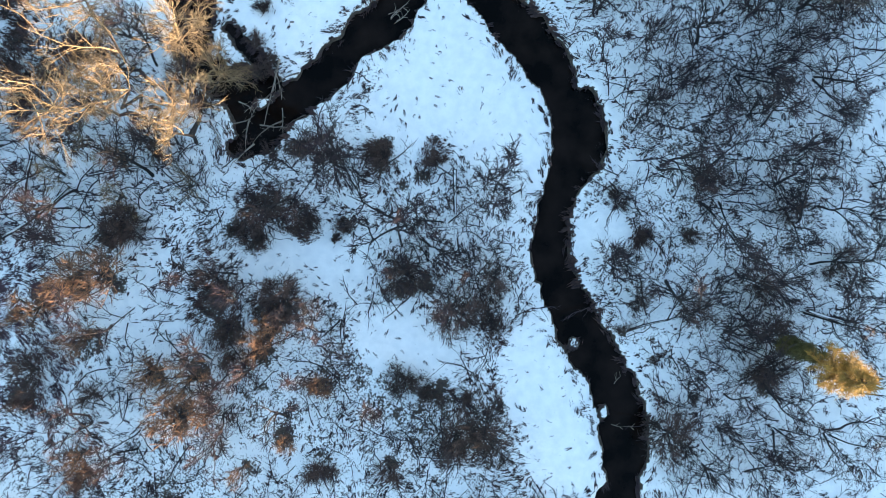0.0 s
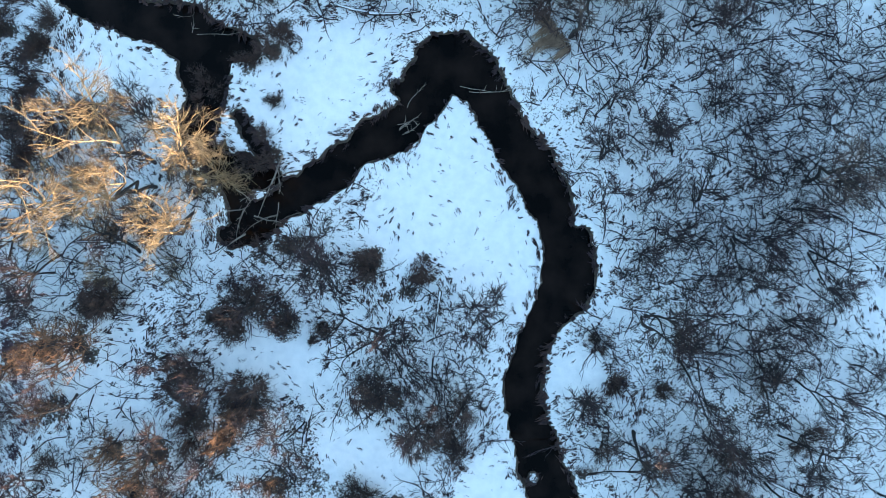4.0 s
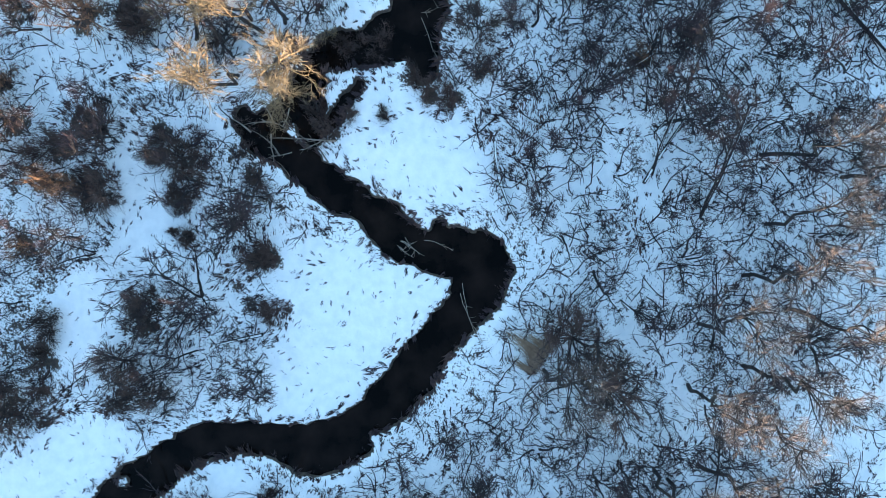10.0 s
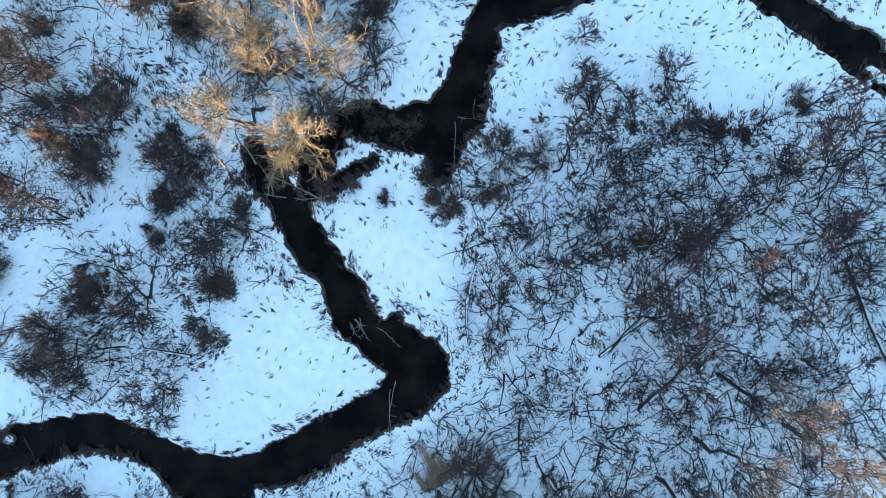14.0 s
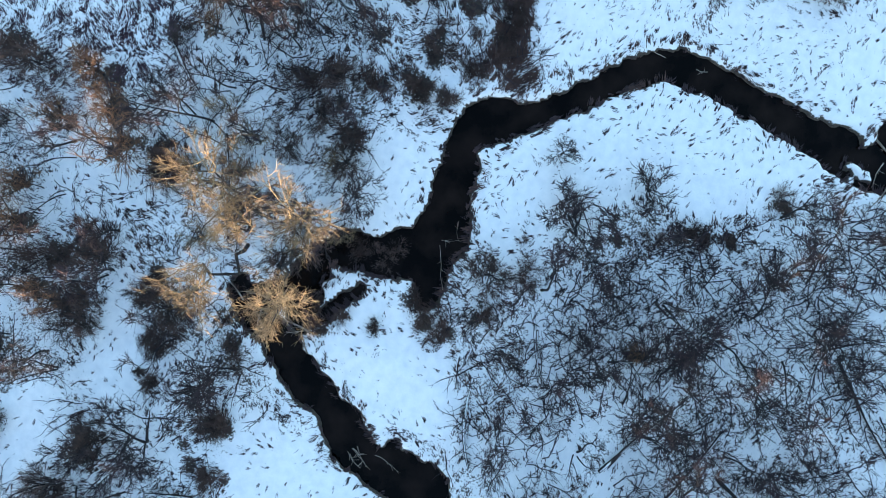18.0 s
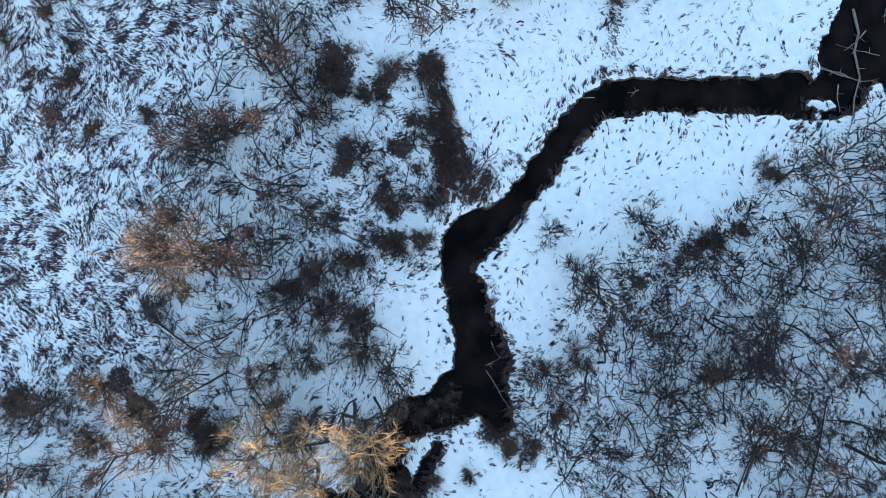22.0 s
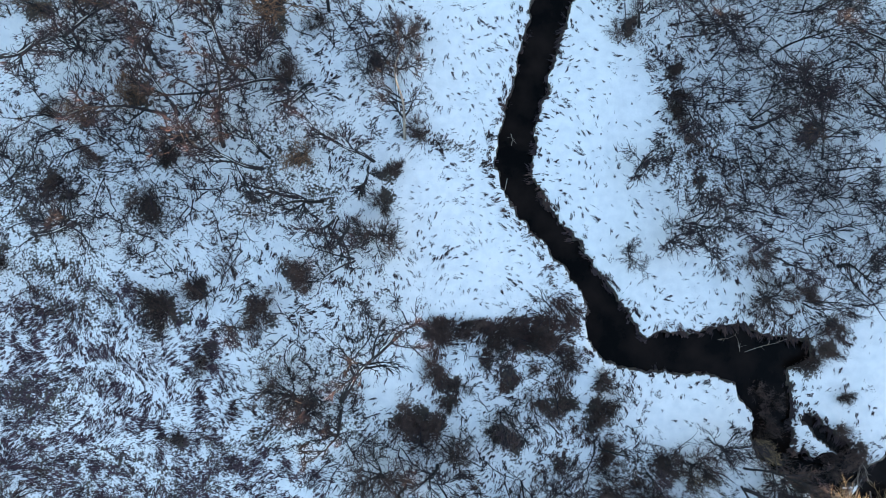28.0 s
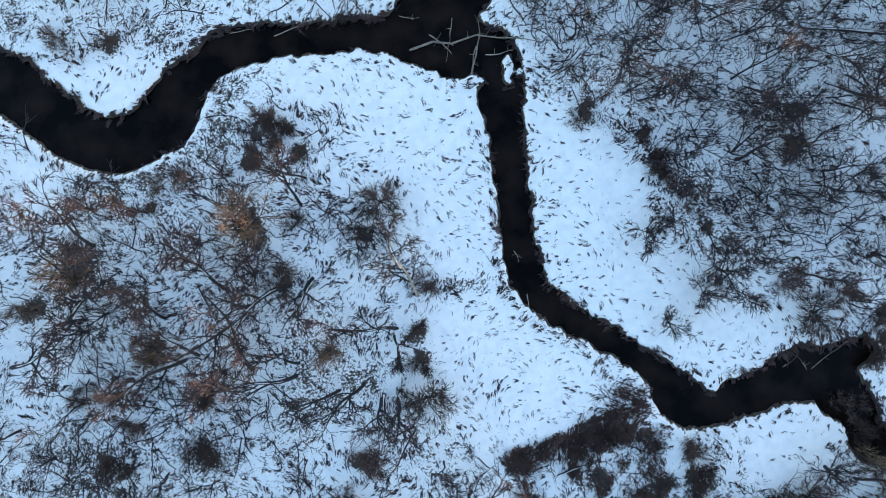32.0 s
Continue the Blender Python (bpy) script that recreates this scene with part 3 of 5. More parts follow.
SNAGS_A = [(-23.81, 26.39, -18.38, 27.26, 0.1), (-24.26, 26.49, -24.45, 28.09, 0.1), (-24.43, 27.99, -25.78, 27.84, 0.08), (-4.67, 20.57, -2.95, 22.41, 0.13), (-4.91, 21.04, -3.15, 22.12, 0.15), (-4.28, 22.69, -2.89, 24.99, 0.1), (-4.35, 20.22, -3.22, 21.08, 0.1), (0.98, 24.9, 6.23, 25.87, 0.1), (0.14, 25.27, 5.6, 25.95, 0.1), (-40.54, 71.68, -39.01, 70.66, 0.12), (-42.66, 44.51, -43.22, 41.98, 0.12), (-41.8, 48.39, -41.93, 47.34, 0.12), (-51.1, 75.51, -46.93, 74.88, 0.15), (-54.42, 77.65, -50.69, 77.26, 0.12), (15.09, -15.74, 17.09, -15.89, 0.1), (15.34, -12.08, 15.94, -11.38, 0.1), (-4.68, 20.67, -3.14, 21.99, 0.15), (-4.17, 20.44, -2.97, 21.49, 0.1)]
SNAGS_B = [(-12.8, 15.7, -15.7, 14.4, 0.26), (-14.5, 16.8, -16, 11.1, 0.34), (-16.4, 11.1, -12.8, 11.1, 0.26), (-17.3, 11.7, -17.6, 8.5, 0.28), (-18.7, 11.2, -16.9, 12, 0.22), (-14.3, 11.5, -17.1, 9.4, 0.26), (-16.9, 9.4, -18.9, 7.2, 0.3), (-20.7, 11.4, -19.8, 8.7, 0.22), (-15.1, 14.3, -17.4, 11.4, 0.22), (-15, 15.8, -14.5, 13.5, 0.2), (-15.7, 13.5, -17.8, 12.2, 0.18), (-18.3, 13.2, -16.8, 12.2, 0.18), (-14.4, 12.6, -14.3, 10, 0.18), (-12.3, 12, -14.4, 10.5, 0.18), (-41.2, 68.5, -30.6, 63.2, 0.42), (-37.5, 63.9, -34.1, 68.4, 0.34), (-35.7, 66, -37.4, 63.7, 0.22), (-26.8, 61.4, -22.6, 59.1, 0.25)]
SNAGS_C = [(-39, 68.9, -38.1, 66.4, 0.2), (-36.5, 69.2, -38.9, 66, 0.16), (-35.5, 64.9, -33.2, 64.2, 0.2)]
SNAGS = SNAGS_A + SNAGS_B + SNAGS_C
LEANING_A = [(-73.8, 66.7, -71.8, 69.2, 7), (-77.2, 64.6, -72.5, 66.6, 7), (-79.7, 62.1, -71.6, 62.8, 4), (-8.2, 49.3, -11.5, 45.2, 6), (-14.9, 45.4, -18.3, 49.3, 3), (-15, 41.5, -14, 40.8, 6), (-26.2, 54.8, -23.4, 53.4, 5), (-16.8, 49, -21.4, 51.5, 3), (-17.8, 52.3, -15.4, 52.7, 7), (-11.1, 44.1, -18.3, 45.9, 4), (28.1, 10.7, 26.9, 11.9, 7), (22.9, 11.7, 23.7, 11.8, 5), (27.6, 8, 28.1, 7.3, 6), (16.7, 10.2, 16.9, 11.3, 4), (14, 16.7, 13.6, 17.2, 5), (15.4, -2.7, 13.6, 0.5, 4), (22.6, 4.3, 24.1, -1.3, 6), (31.3, 2.3, 29, 5.8, 6), (33.1, 4, 33.9, 2.6, 7)]
LEANING_B = [(28.1, -2.9, 28.6, -3.5, 6), (32.1, -5.7, 32.4, -6.2, 9), (36.8, -1.9, 32.3, -4, 5), (32.6, -1.4, 32.8, -0.6, 8), (-25.5, 16.2, -24, 17.8, 9), (-25.8, 14.9, -25.5, 14.3, 7), (-32.5, 5.3, -32.3, 1.3, 8), (-35.7, 7, -35.4, 4.6, 5), (-7.6, 5.3, -8.8, 8, 6), (4.5, 4.8, 5.9, 6.8, 5), (-3.7, 0.5, -3.7, 3.6, 6), (-2.2, 1, 0.7, -0.4, 4), (-19.3, -14.6, -18.3, -15.9, 6), (-20.6, -9.9, -21.4, -8.5, 5), (-19.1, -11.1, -20, -12.6, 5), (-27, -17.8, -28.2, -16.7, 5), (-20.1, 44.4, -21.4, 40.3, 4), (-15.1, 42.1, -16.9, 47.6, 4), (-2.8, 52.7, -6.3, 50.1, 4)]
LEANING_C = [(-18.1, 61.6, -20, 55.6, 8), (-15.8, 64.3, -16.9, 59.6, 5), (-17.1, 57.8, -13.5, 56.1, 5), (-16.2, 55.5, -13.1, 53.6, 5), (-11.3, 61.9, -12.8, 56.5, 6), (-11.1, 52.4, -10.2, 46.2, 5), (-26.7, 37.9, -28.3, 36, 5), (-60, 26.8, -53.5, 33.4, 8), (-59.9, 26.4, -60.4, 24.5, 7), (-52.3, 20.4, -54.5, 20.6, 6), (-51.4, 13.9, -52.6, 13.5, 6), (-47.8, 15.6, -50, 17, 6), (-45.1, 17.9, -46.4, 15.2, 6), (-39.8, 9, -46.1, 9.2, 9), (-39.5, 12.4, -41.9, 10.7, 5), (-24, 59.1, -29.2, 57.1, 7), (-25, 58, -25.3, 59.2, 6), (-20.4, 54.6, -25.1, 54, 6), (-5.8, 43.6, -15.6, 47.6, 8)]
LEANING_D = [(-41.2, 14.7, -41, 12.8, 7), (-41.1, 10.3, -42.2, 10.1, 7), (-32.8, 3.6, -33.8, 3.4, 6), (-31.1, 9.7, -31.5, 8.5, 5), (-10.4, -7.3, -11.1, -5.7, 7), (-10.6, 8, -9.7, 8, 5), (-14.2, 46.9, -19.3, 49.1, 5), (-17.1, 51.3, -17.7, 47.6, 5), (6.5, 36.4, 10.2, 33.1, 8), (22.8, 49.3, 22.7, 46.1, 8), (20.9, 40.3, 17, 36.1, 5), (19.6, 21.8, 15.4, 24.9, 5), (-1.2, 47, -8.6, 47.8, 9), (-56.3, 60.9, -55.5, 64.3, 6), (-85.7, 61.1, -77.5, 59.3, 5), (-84.8, 45.4, -76.3, 44.9, 5), (-14.7, 41.5, -17.8, 38.8, 3), (-27.3, 49.6, -26.3, 45.2, 4), (-17.2, 49.6, -16, 46.7, 5)]
LEANING_E = [(-8.7, 47.7, -11.5, 44.6, 6), (-26.3, 42.3, -27.5, 39.9, 4), (-10.7, 46.1, -12.2, 43.3, 6), (-62, 27.2, -62.2, 29, 6), (-62.2, 27.3, -62.5, 26, 5), (-54.9, 18.6, -51.2, 20.1, 3), (-55.1, 18.8, -56.7, 18.9, 5), (-40.3, 7.6, -45.6, 7.1, 5), (-49.3, 12, -51.6, 10.2, 5), (-46.3, 13.9, -47.1, 12, 5), (-44.4, 15, -41.3, 19.2, 3), (-27.8, 37.4, -24.4, 38.8, 4), (-47, 28.9, -44.1, 28.9, 3), (-28.6, -3, -29.8, -5, 6), (-11.5, -10.9, -12.7, -11.6, 4), (-15.7, -9.9, -17, -10.3, 5), (1.1, -3.5, 4.4, -0.2, 3), (7.1, 5.4, 4.4, 3.5, 3), (27.6, 8.2, 21.8, 6.1, 5)]
LEANING_F = [(30.8, 2.5, 29.8, -0.1, 4), (18.5, 22.8, 17.7, 23.4, 5), (34.8, 23.5, 34.1, 22.6, 6), (24.4, 4.4, 24.5, -0.3, 4), (16, -7.5, 24.5, -4, 3), (26.4, -2.5, 27.2, -3.6, 5), (-1.8, 42.7, -3.4, 43.5, 4), (-11, 38.2, -13.7, 37.5, 4), (5.8, 40.1, 6.9, 41.8, 4), (10.3, 45.7, 2.5, 44.3, 7), (14.4, 45.8, 13.1, 48.4, 5), (15.9, 48.1, 13.5, 50.1, 4), (15.8, 52.9, 12.2, 51.8, 5), (13.1, 54.9, 6.9, 50.7, 7), (15.1, 44.4, 17.1, 42.4, 6), (11.6, 57.4, 11.3, 56.5, 6), (18.2, 54.4, 16.1, 54.7, 4), (17.6, 39.1, 16.9, 41.5, 5), (-1, -2.5, -4.3, -2.5, 5)]
LEANING_G = [(1.2, -4.5, 0.1, -5.8, 6), (1.3, 1.1, 2.6, -3, 5), (0, 2.4, -2.9, 2.6, 4), (4.3, 38.7, 6.2, 39.9, 3), (-5.9, 33.6, -9.1, 32.7, 4), (-7.8, 53.6, -8.4, 54.7, 6), (-4, 55.4, -4, 54.9, 5), (-65.3, 57.4, -65.8, 62.6, 6), (-67, 50.5, -64.9, 57.6, 7), (-60.3, 55.3, -70.3, 54.2, 5), (-58.4, 54.9, -61.6, 52.2, 5), (-63, 48.9, -65.5, 52.2, 4), (-63.6, 48.2, -70.3, 51.4, 5), (-71.6, 54.1, -76, 53.9, 6), (-69.7, 52.1, -70.8, 50.8, 5), (-61, 45.2, -64.2, 46.4, 5), (-58.9, 44.7, -61.9, 44.2, 6), (-53.9, 47.3, -58.7, 50.5, 4), (-54.6, 47.2, -54.8, 44.8, 3)]
LEANING_H = [(-70.5, 53.7, -71.6, 59, 5), (-71.5, 58.1, -70.7, 60.8, 5), (-57.1, 42.2, -57.8, 40.2, 6), (-58.3, 42.9, -58.8, 41.2, 6)]
LEANING = LEANING_A + LEANING_B + LEANING_C + LEANING_D + LEANING_E + LEANING_F + LEANING_G + LEANING_H
PALE = [(-51.2, 48.9, -50.5, 53.9, 8)]
GRASSY = [(-46.7, 40.8, 4.4), (-47, 35.3, 5.4), (-52.2, 36, 4.4), (-43.8, 35.8, 4), (-46.9, 45.5, 3), (-45.7, 62.9, 4.9), (-41.3, 62.7, 3), (-48, 67, 2.5), (-65.7, 79.8, 3), (-52, 36.9, 4.5), (-49.5, 42.4, 4), (-43.5, 35.4, 3), (-33.9, 24.7, 3), (-29.5, 20.6, 3.5), (-26.4, 20.9, 2.5), (-31.4, 40.9, 2), (-31.6, 22.6, 4), (-27.8, 21.3, 3), (-33, 35.5, 2.5), (-29.6, 31.1, 2.5), (-26.5, 33.2, 2.5), (-22.3, -0.7, 3.5), (-30.1, -9.9, 3), (19.2, -12.4, 3), (20.7, -15.9, 3), (-43.5, 33.8, 4.2), (-43.5, 38.4, 4.2), (-45.5, 42.7, 4.2), (-45.5, 52.2, 4.2), (-42.6, 57.1, 4.2), (-46.0, 61.2, 4.2), (-45.7, 35.6, 4.2), (-46.5, 47.6, 4.2)]
BROWN_MATS_A = [(-16.4, 4.0, 2.1), (-13.9, 3.5, 1.5), (-12.1, 1.7, 1.4), (-28.4, 2.0, 2.1), (-20.4, -4.8, 2.5), (-14.9, -5.1, 2.5), (-5.8, 8.5, 1.2), (16.0, 4.5, 1.1), (18.0, 1.5, 1.0), (-3.8, -2.8, 1.8), (-1.3, -2.8, 1.4), (4.5, -7.1, 1.6), (2.7, -5.6, 1.5), (-0.6, 9.6, 0.8), (-0.1, 8.6, 0.8), (-1.2, 7.6, 0.7), (-2.0, 6.5, 0.7), (-3.6, 5.6, 0.5), (-5.3, 5.5, 0.5), (-15.8, 3.7, 1.0), (-12.6, 1.7, 1.2), (-16.6, 0.8, 1.4), (-5.8, 7.4, 1.4), (-5.3, 8.9, 0.9)]
BROWN_MATS_B = [(-0.8, 8.7, 1.0), (-1.5, 6.5, 0.9), (-4.6, 4.6, 0.6), (4.4, -8.0, 1.3), (0.6, -18.3, 1.5), (-26.0, 42.2, 0.7), (-26.2, 43.9, 0.6), (-25.6, 45.0, 0.5), (-27.1, 46.8, 0.7), (-27.1, 49.1, 0.8), (-27.0, 51.1, 0.7), (-42.6, 30.4, 1.8), (-44.7, 31.2, 1.3), (-38.8, 27.8, 1.2), (-32.6, 17.4, 1.5), (-37.3, 22.9, 1.1), (-37.3, 14.3, 1.4), (-15.1, 26.7, 0.9), (-16.0, 45.1, 0.9), (-23.9, 34.1, 0.5), (-22.1, 34.5, 0.5), (-51.1, 31.6, 1.0), (-48.6, 32.0, 1.1), (-46.1, 31.6, 1.2)]
BROWN_MATS_C = [(-43.4, 30.2, 1.2), (-40.8, 30.1, 1.2), (-40.0, 28.5, 1.1), (-45.0, 27.1, 1.3), (-40.6, 26.1, 1.3), (-66.2, 36.6, 1.0), (-66.5, 33.6, 0.9), (-74.4, 45.5, 1.1), (-51.1, 27.9, 0.9), (-71.0, 38.8, 1.1), (-82.4, 49.1, 1.3), (-70.8, 33.2, 1.1), (-32.5, 17.5, 1.7), (-37.6, 18.2, 1.3), (-53.3, 23.1, 1.7), (-38.5, 21.7, 1.4)]
BROWN_MATS = BROWN_MATS_A + BROWN_MATS_B + BROWN_MATS_C
BANK_LEDGE = [(-37.5, 30.5, 2.0), (-39.7, 34.8, 2.0), (-41.9, 38.6, 2.0), (-43.8, 42.4, 2.0), (-44.5, 46.5, 2.0), (-42.4, 51.1, 2.0), (-40.6, 55.1, 2.0), (-44.6, 46.5, 2.0), (-44.3, 42.7, 2.0), (-42.5, 38.9, 2.0), (-40.2, 34.9, 2.0), (-38.3, 31.4, 2.0)]
TUSSOCKY = [(-69.6, 8.1, 9.9), (-56.7, 0.6, 9.9), (-44.9, -8.5, 9.9), (-80.3, 29.4, 8.9), (-70.7, 12, 9.9), (-85.5, 31.2, 7.4), (-77.8, 25.2, 5.9), (-40.3, -8.3, 6.5), (-38.6, -1.7, 3)]
SEDGE_FOOT, SEDGE_YAW = (8.0, 31.1), -140.0

rng = random.Random(11)
PATH_XY = [(0, 0), (0, 16), (-2, 22), (-10, 27), (-27, 27), (-39, 28), (-49, 39), (-47, 51)]


def in_reach(x, y, far=47.0):
    return channel_distance(x, y, [[(a, b, far) for a, b in PATH_XY]]) < 0


def scatter(count, seed, far=47.0):
    """Random spots on the land along the flight, with their distance from the water and their openness."""
    r = np.random.RandomState(seed)
    x, y = r.uniform(-96, 47, count), r.uniform(-29, 95, count)
    keep = in_reach(x, y, far)
    x, y = x[keep], y[keep]
    return x, y, sample(gd, x, y), blob(x, y, OPEN_A + OPEN_B + OPEN_C), r


thickets, held = [], BUSHES + RUSSETS + WILLOWS
fx, fy, fd, fo, fr = scatter(900, 29, 46.0)
for x, y, d, o in zip(fx, fy, fd, fo):
    west = x < -30 or (x < -8 and y < 12)
    if west and d > 1.6 and o < -0.12 and blob(np.array(x), np.array(y), TUSSOCKY) < 0.0 and min(math.hypot(x - a, y - b) for a, b, _ in held) > 2.6:
        thickets.append((x, y, 1.1 + 0.9 * fr.rand()))
        held = held + [thickets[-1]]

thickets = thickets[:14]


def shrub_floor(x, y):
    """Dead leaves under the shrubs: 1 at the stool, 0 past the crown."""
    best = np.zeros(np.shape(x))
    for cx, cy, r in BUSHES + RUSSETS + thickets + BROWN_MATS:
        i0, i1 = np.searchsorted(GX, (cx - r * 1.3, cx + r * 1.3))
        j0, j1 = np.searchsorted(GY, (cy - r * 1.3, cy + r * 1.3))
        part_x, part_y = x[j0:j1, i0:i1], y[j0:j1, i0:i1]
        best[j0:j1, i0:i1] = np.maximum(best[j0:j1, i0:i1], np.clip(1.15 + 1.6 * fbm(part_x, part_y, 1.8, 2, 66) - np.hypot(part_x - cx, part_y - cy) / r, 0, 1))
    return best


bare = np.clip(0.40 - 0.95 * np.abs(gd) + 0.75 * fbm(gx, gy, 3.0, 3, 45), 0, 0.5)
bare = np.maximum(bare, np.clip(0.9 + gd * -3, 0, 0.9))
bare = np.maximum(bare, np.clip(0.16 - 0.30 * channel_distance(gx, gy, DITCH) - 1.3 * fbm(gx, gy, 1.6, 3, 41), 0, 0.36))
openness = blob(gx, gy, OPEN_A + OPEN_B + OPEN_C)
woods = np.clip(0.35 - 1.2 * openness, 0, 1) * np.clip(gd / 2, 0, 1)
bare = np.maximum(bare, np.clip(woods * 2.2, 0, 1) * (0.20 - 0.02 * eastern(gx, gy) - 0.05 * glade(gx, gy) - 0.12 * clearing(gx, gy) + 0.30 * fbm(gx, gy, 3.5, 3, 61) + 0.22 * fbm(gx, gy, 12, 2, 63)))
bare = np.maximum(bare, 0.40 * shrub_floor(gx, gy) * np.clip(gd / 0.5, 0, 1))
ground = tagged(sheet("ground", GX, GY, gz, SNOW_GROUND, (("bare", bare),)), "snow-covered marshy ground with bare peaty creek banks", "ground", kind="structure")
wx, wy = lines(-100, 52, 4.0)[8:-8], lines(-34, 100, 4.0)[8:-8]
water = tagged(sheet("water", wx, wy, np.full((len(wy), len(wx)), WATER_Z), WATER), "dark peaty water of a winding unfrozen creek", "water", kind="structure")


# ---------------------------------------------------------------- building blocks for plants and wood
class Mesh:
    """Collects tubes, spikes and blades for one mesh."""

    def __init__(self):
        self.v, self.f, self.m = [], [], []

    def tube(self, pts, radii, sides=4, mat=0, caps=True):
        base = len(self.v)
        n = len(pts)
        for k, (p, r) in enumerate(zip(pts, radii)):
            a = (pts[min(k + 1, n - 1)] - pts[max(k - 1, 0)]).normalized()
            e = a.cross(Vector((0.31, 0.87, 0.39))).normalized()
            g = a.cross(e)
            for j in range(sides):
                w = 2 * math.pi * j / sides
                self.v.append(p + r * (math.cos(w) * e + math.sin(w) * g))
        for k in range(n - 1):
            for j in range(sides):
                i = (j + 1) % sides
                self.f.append((base + k * sides + j, base + k * sides + i, base + (k + 1) * sides + i, base + (k + 1) * sides + j))
                self.m.append(mat)
        if caps:
            self.f += [tuple(base + j for j in range(sides)), tuple(base + (n - 1) * sides + j for j in reversed(range(sides)))]
            self.m += [mat, mat]

    def spike(self, p, q, r, mat=0):
        """A twig: three thin faces that run to a point."""
        a = (q - p).normalized()
        e = a.cross(Vector((0.31, 0.87, 0.39))).normalized()
        g = a.cross(e)
        b = len(self.v)
        for w in (0, 2.094, 4.189):
            self.v.append(p + r * (math.cos(w) * e + math.sin(w) * g))
        self.v.append(q)
        self.f += [(b, b + 1, b + 3), (b + 1, b + 2, b + 3), (b + 2, b, b + 3)]
        self.m += [mat] * 3

    def hair(self, p, q, width, mat=0):
        """The finest twig: one narrow face from a foot to a point."""
        side = (q - p).cross(Vector((0.2, -0.3, 1.0))).normalized() * width / 2
        b = len(self.v)
        self.v += [p - side, p + side, q]
        self.f.append((b, b + 1, b + 2))
        self.m.append(mat)

    def whip(self, p, q, width, rng, mat=0):
        """A bent twig: a narrow ribbon with a kink that runs to a point."""
        bow = (q - p).length * 0.13
        m = p.lerp(q, rng.uniform(0.35, 0.65)) + Vector((rng.gauss(0, bow), rng.gauss(0, bow), rng.gauss(0, bow)))
        side = (q - p).cross(Vector((0.2, -0.3, 1.0))).normalized() * width / 2
        b = len(self.v)
        self.v += [p - side, p + side, m + side * 0.7, m - side * 0.7, q]
        self.f += [(b, b + 1, b + 2, b + 3), (b + 3, b + 2, b + 4)]
        self.m += [mat, mat]

    def withe(self, pts, width, mat=0):
        """A long thin stem: a narrow ribbon along pts that runs to a point."""
        b, n = len(self.v), len(pts)
        for k, p in enumerate(pts[:-1]):
            side = (pts[k + 1] - p).cross(Vector((0.2, -0.3, 1.0))).normalized() * width * (0.5 - 0.32 * k / n)
            self.v += [p - side, p + side]
        self.v.append(pts[-1])
        self.f += [(b + 2 * k, b + 2 * k + 1, b + 2 * k + 3, b + 2 * k + 2) for k in range(n - 2)] + [(b + 2 * n - 4, b + 2 * n - 3, b + 2 * n - 2)]
        self.m += [mat] * (n - 1)

    def leaf(self, p, way, length, width, bend, mat=0):
        """A small grass blade: one leaning face."""
        side = Vector((-way.y, way.x, 0)) * width / 2
        b = len(self.v)
        self.v += [p - side, p + side, p + way * length * (0.35 + 0.6 * bend) + Vector((0, 0, length * (0.8 - 0.7 * bend)))]
        self.f.append((b, b + 1, b + 2))
        self.m.append(mat)

    def blade(self, p, way, length, width, bend, mat=0):
        """A grass blade that rises and bows over along way."""
        side = Vector((-way.y, way.x, 0)).normalized() * width / 2
        mid = p + way * length * 0.35 + Vector((0, 0, length * (0.62 - 0.3 * bend)))
        tip = p + way * length * (0.55 + 0.4 * bend) + Vector((0, 0, length * (0.75 - 0.72 * bend)))
        b = len(self.v)
        self.v += [p - side, p + side, mid + side * 0.8, mid - side * 0.8, tip]
        self.f += [(b, b + 1, b + 2, b + 3), (b + 3, b + 2, b + 4)]
        self.m += [mat, mat]

    def data(self, name, mats):
        me = bpy.data.meshes.new(name)
        me.from_pydata([tuple(v) for v in self.v], [], self.f)
        for m in mats:
            me.materials.append(m)
        me.polygons.foreach_set("material_index", self.m)
        me.update()
        return me


def part(name, mesh, mats, parent, label=""):
    ob = new(name, mesh.data(name, mats))
    ob.parent = parent
    return tagged(ob, label)


def crooked(rng, p, way, length, segs, wander, lift=0.0):
    """A wandering line of points from p."""
    pts, d = [p.copy()], way.normalized()
    for _ in range(segs):
        d = (d + Vector((rng.gauss(0, wander), rng.gauss(0, wander), rng.gauss(0, wander * 0.6) + lift))).normalized()
        pts.append(pts[-1] + d * length / segs)
    return pts


def along(pts, t):
    k = min(int(t * (len(pts) - 1)), len(pts) - 2)
    f = t * (len(pts) - 1) - k
    return pts[k].lerp(pts[k + 1], f), (pts[k + 1] - pts[k]).normalized()


def turned(rng, way, angle):
    """way tipped by about angle degrees to a random side."""
    side = way.cross(Vector((rng.gauss(0, 1), rng.gauss(0, 1), rng.gauss(0, 1)))).normalized()
    a = radians(angle * rng.uniform(0.7, 1.3))
    return (way * math.cos(a) + side * math.sin(a)).normalized()


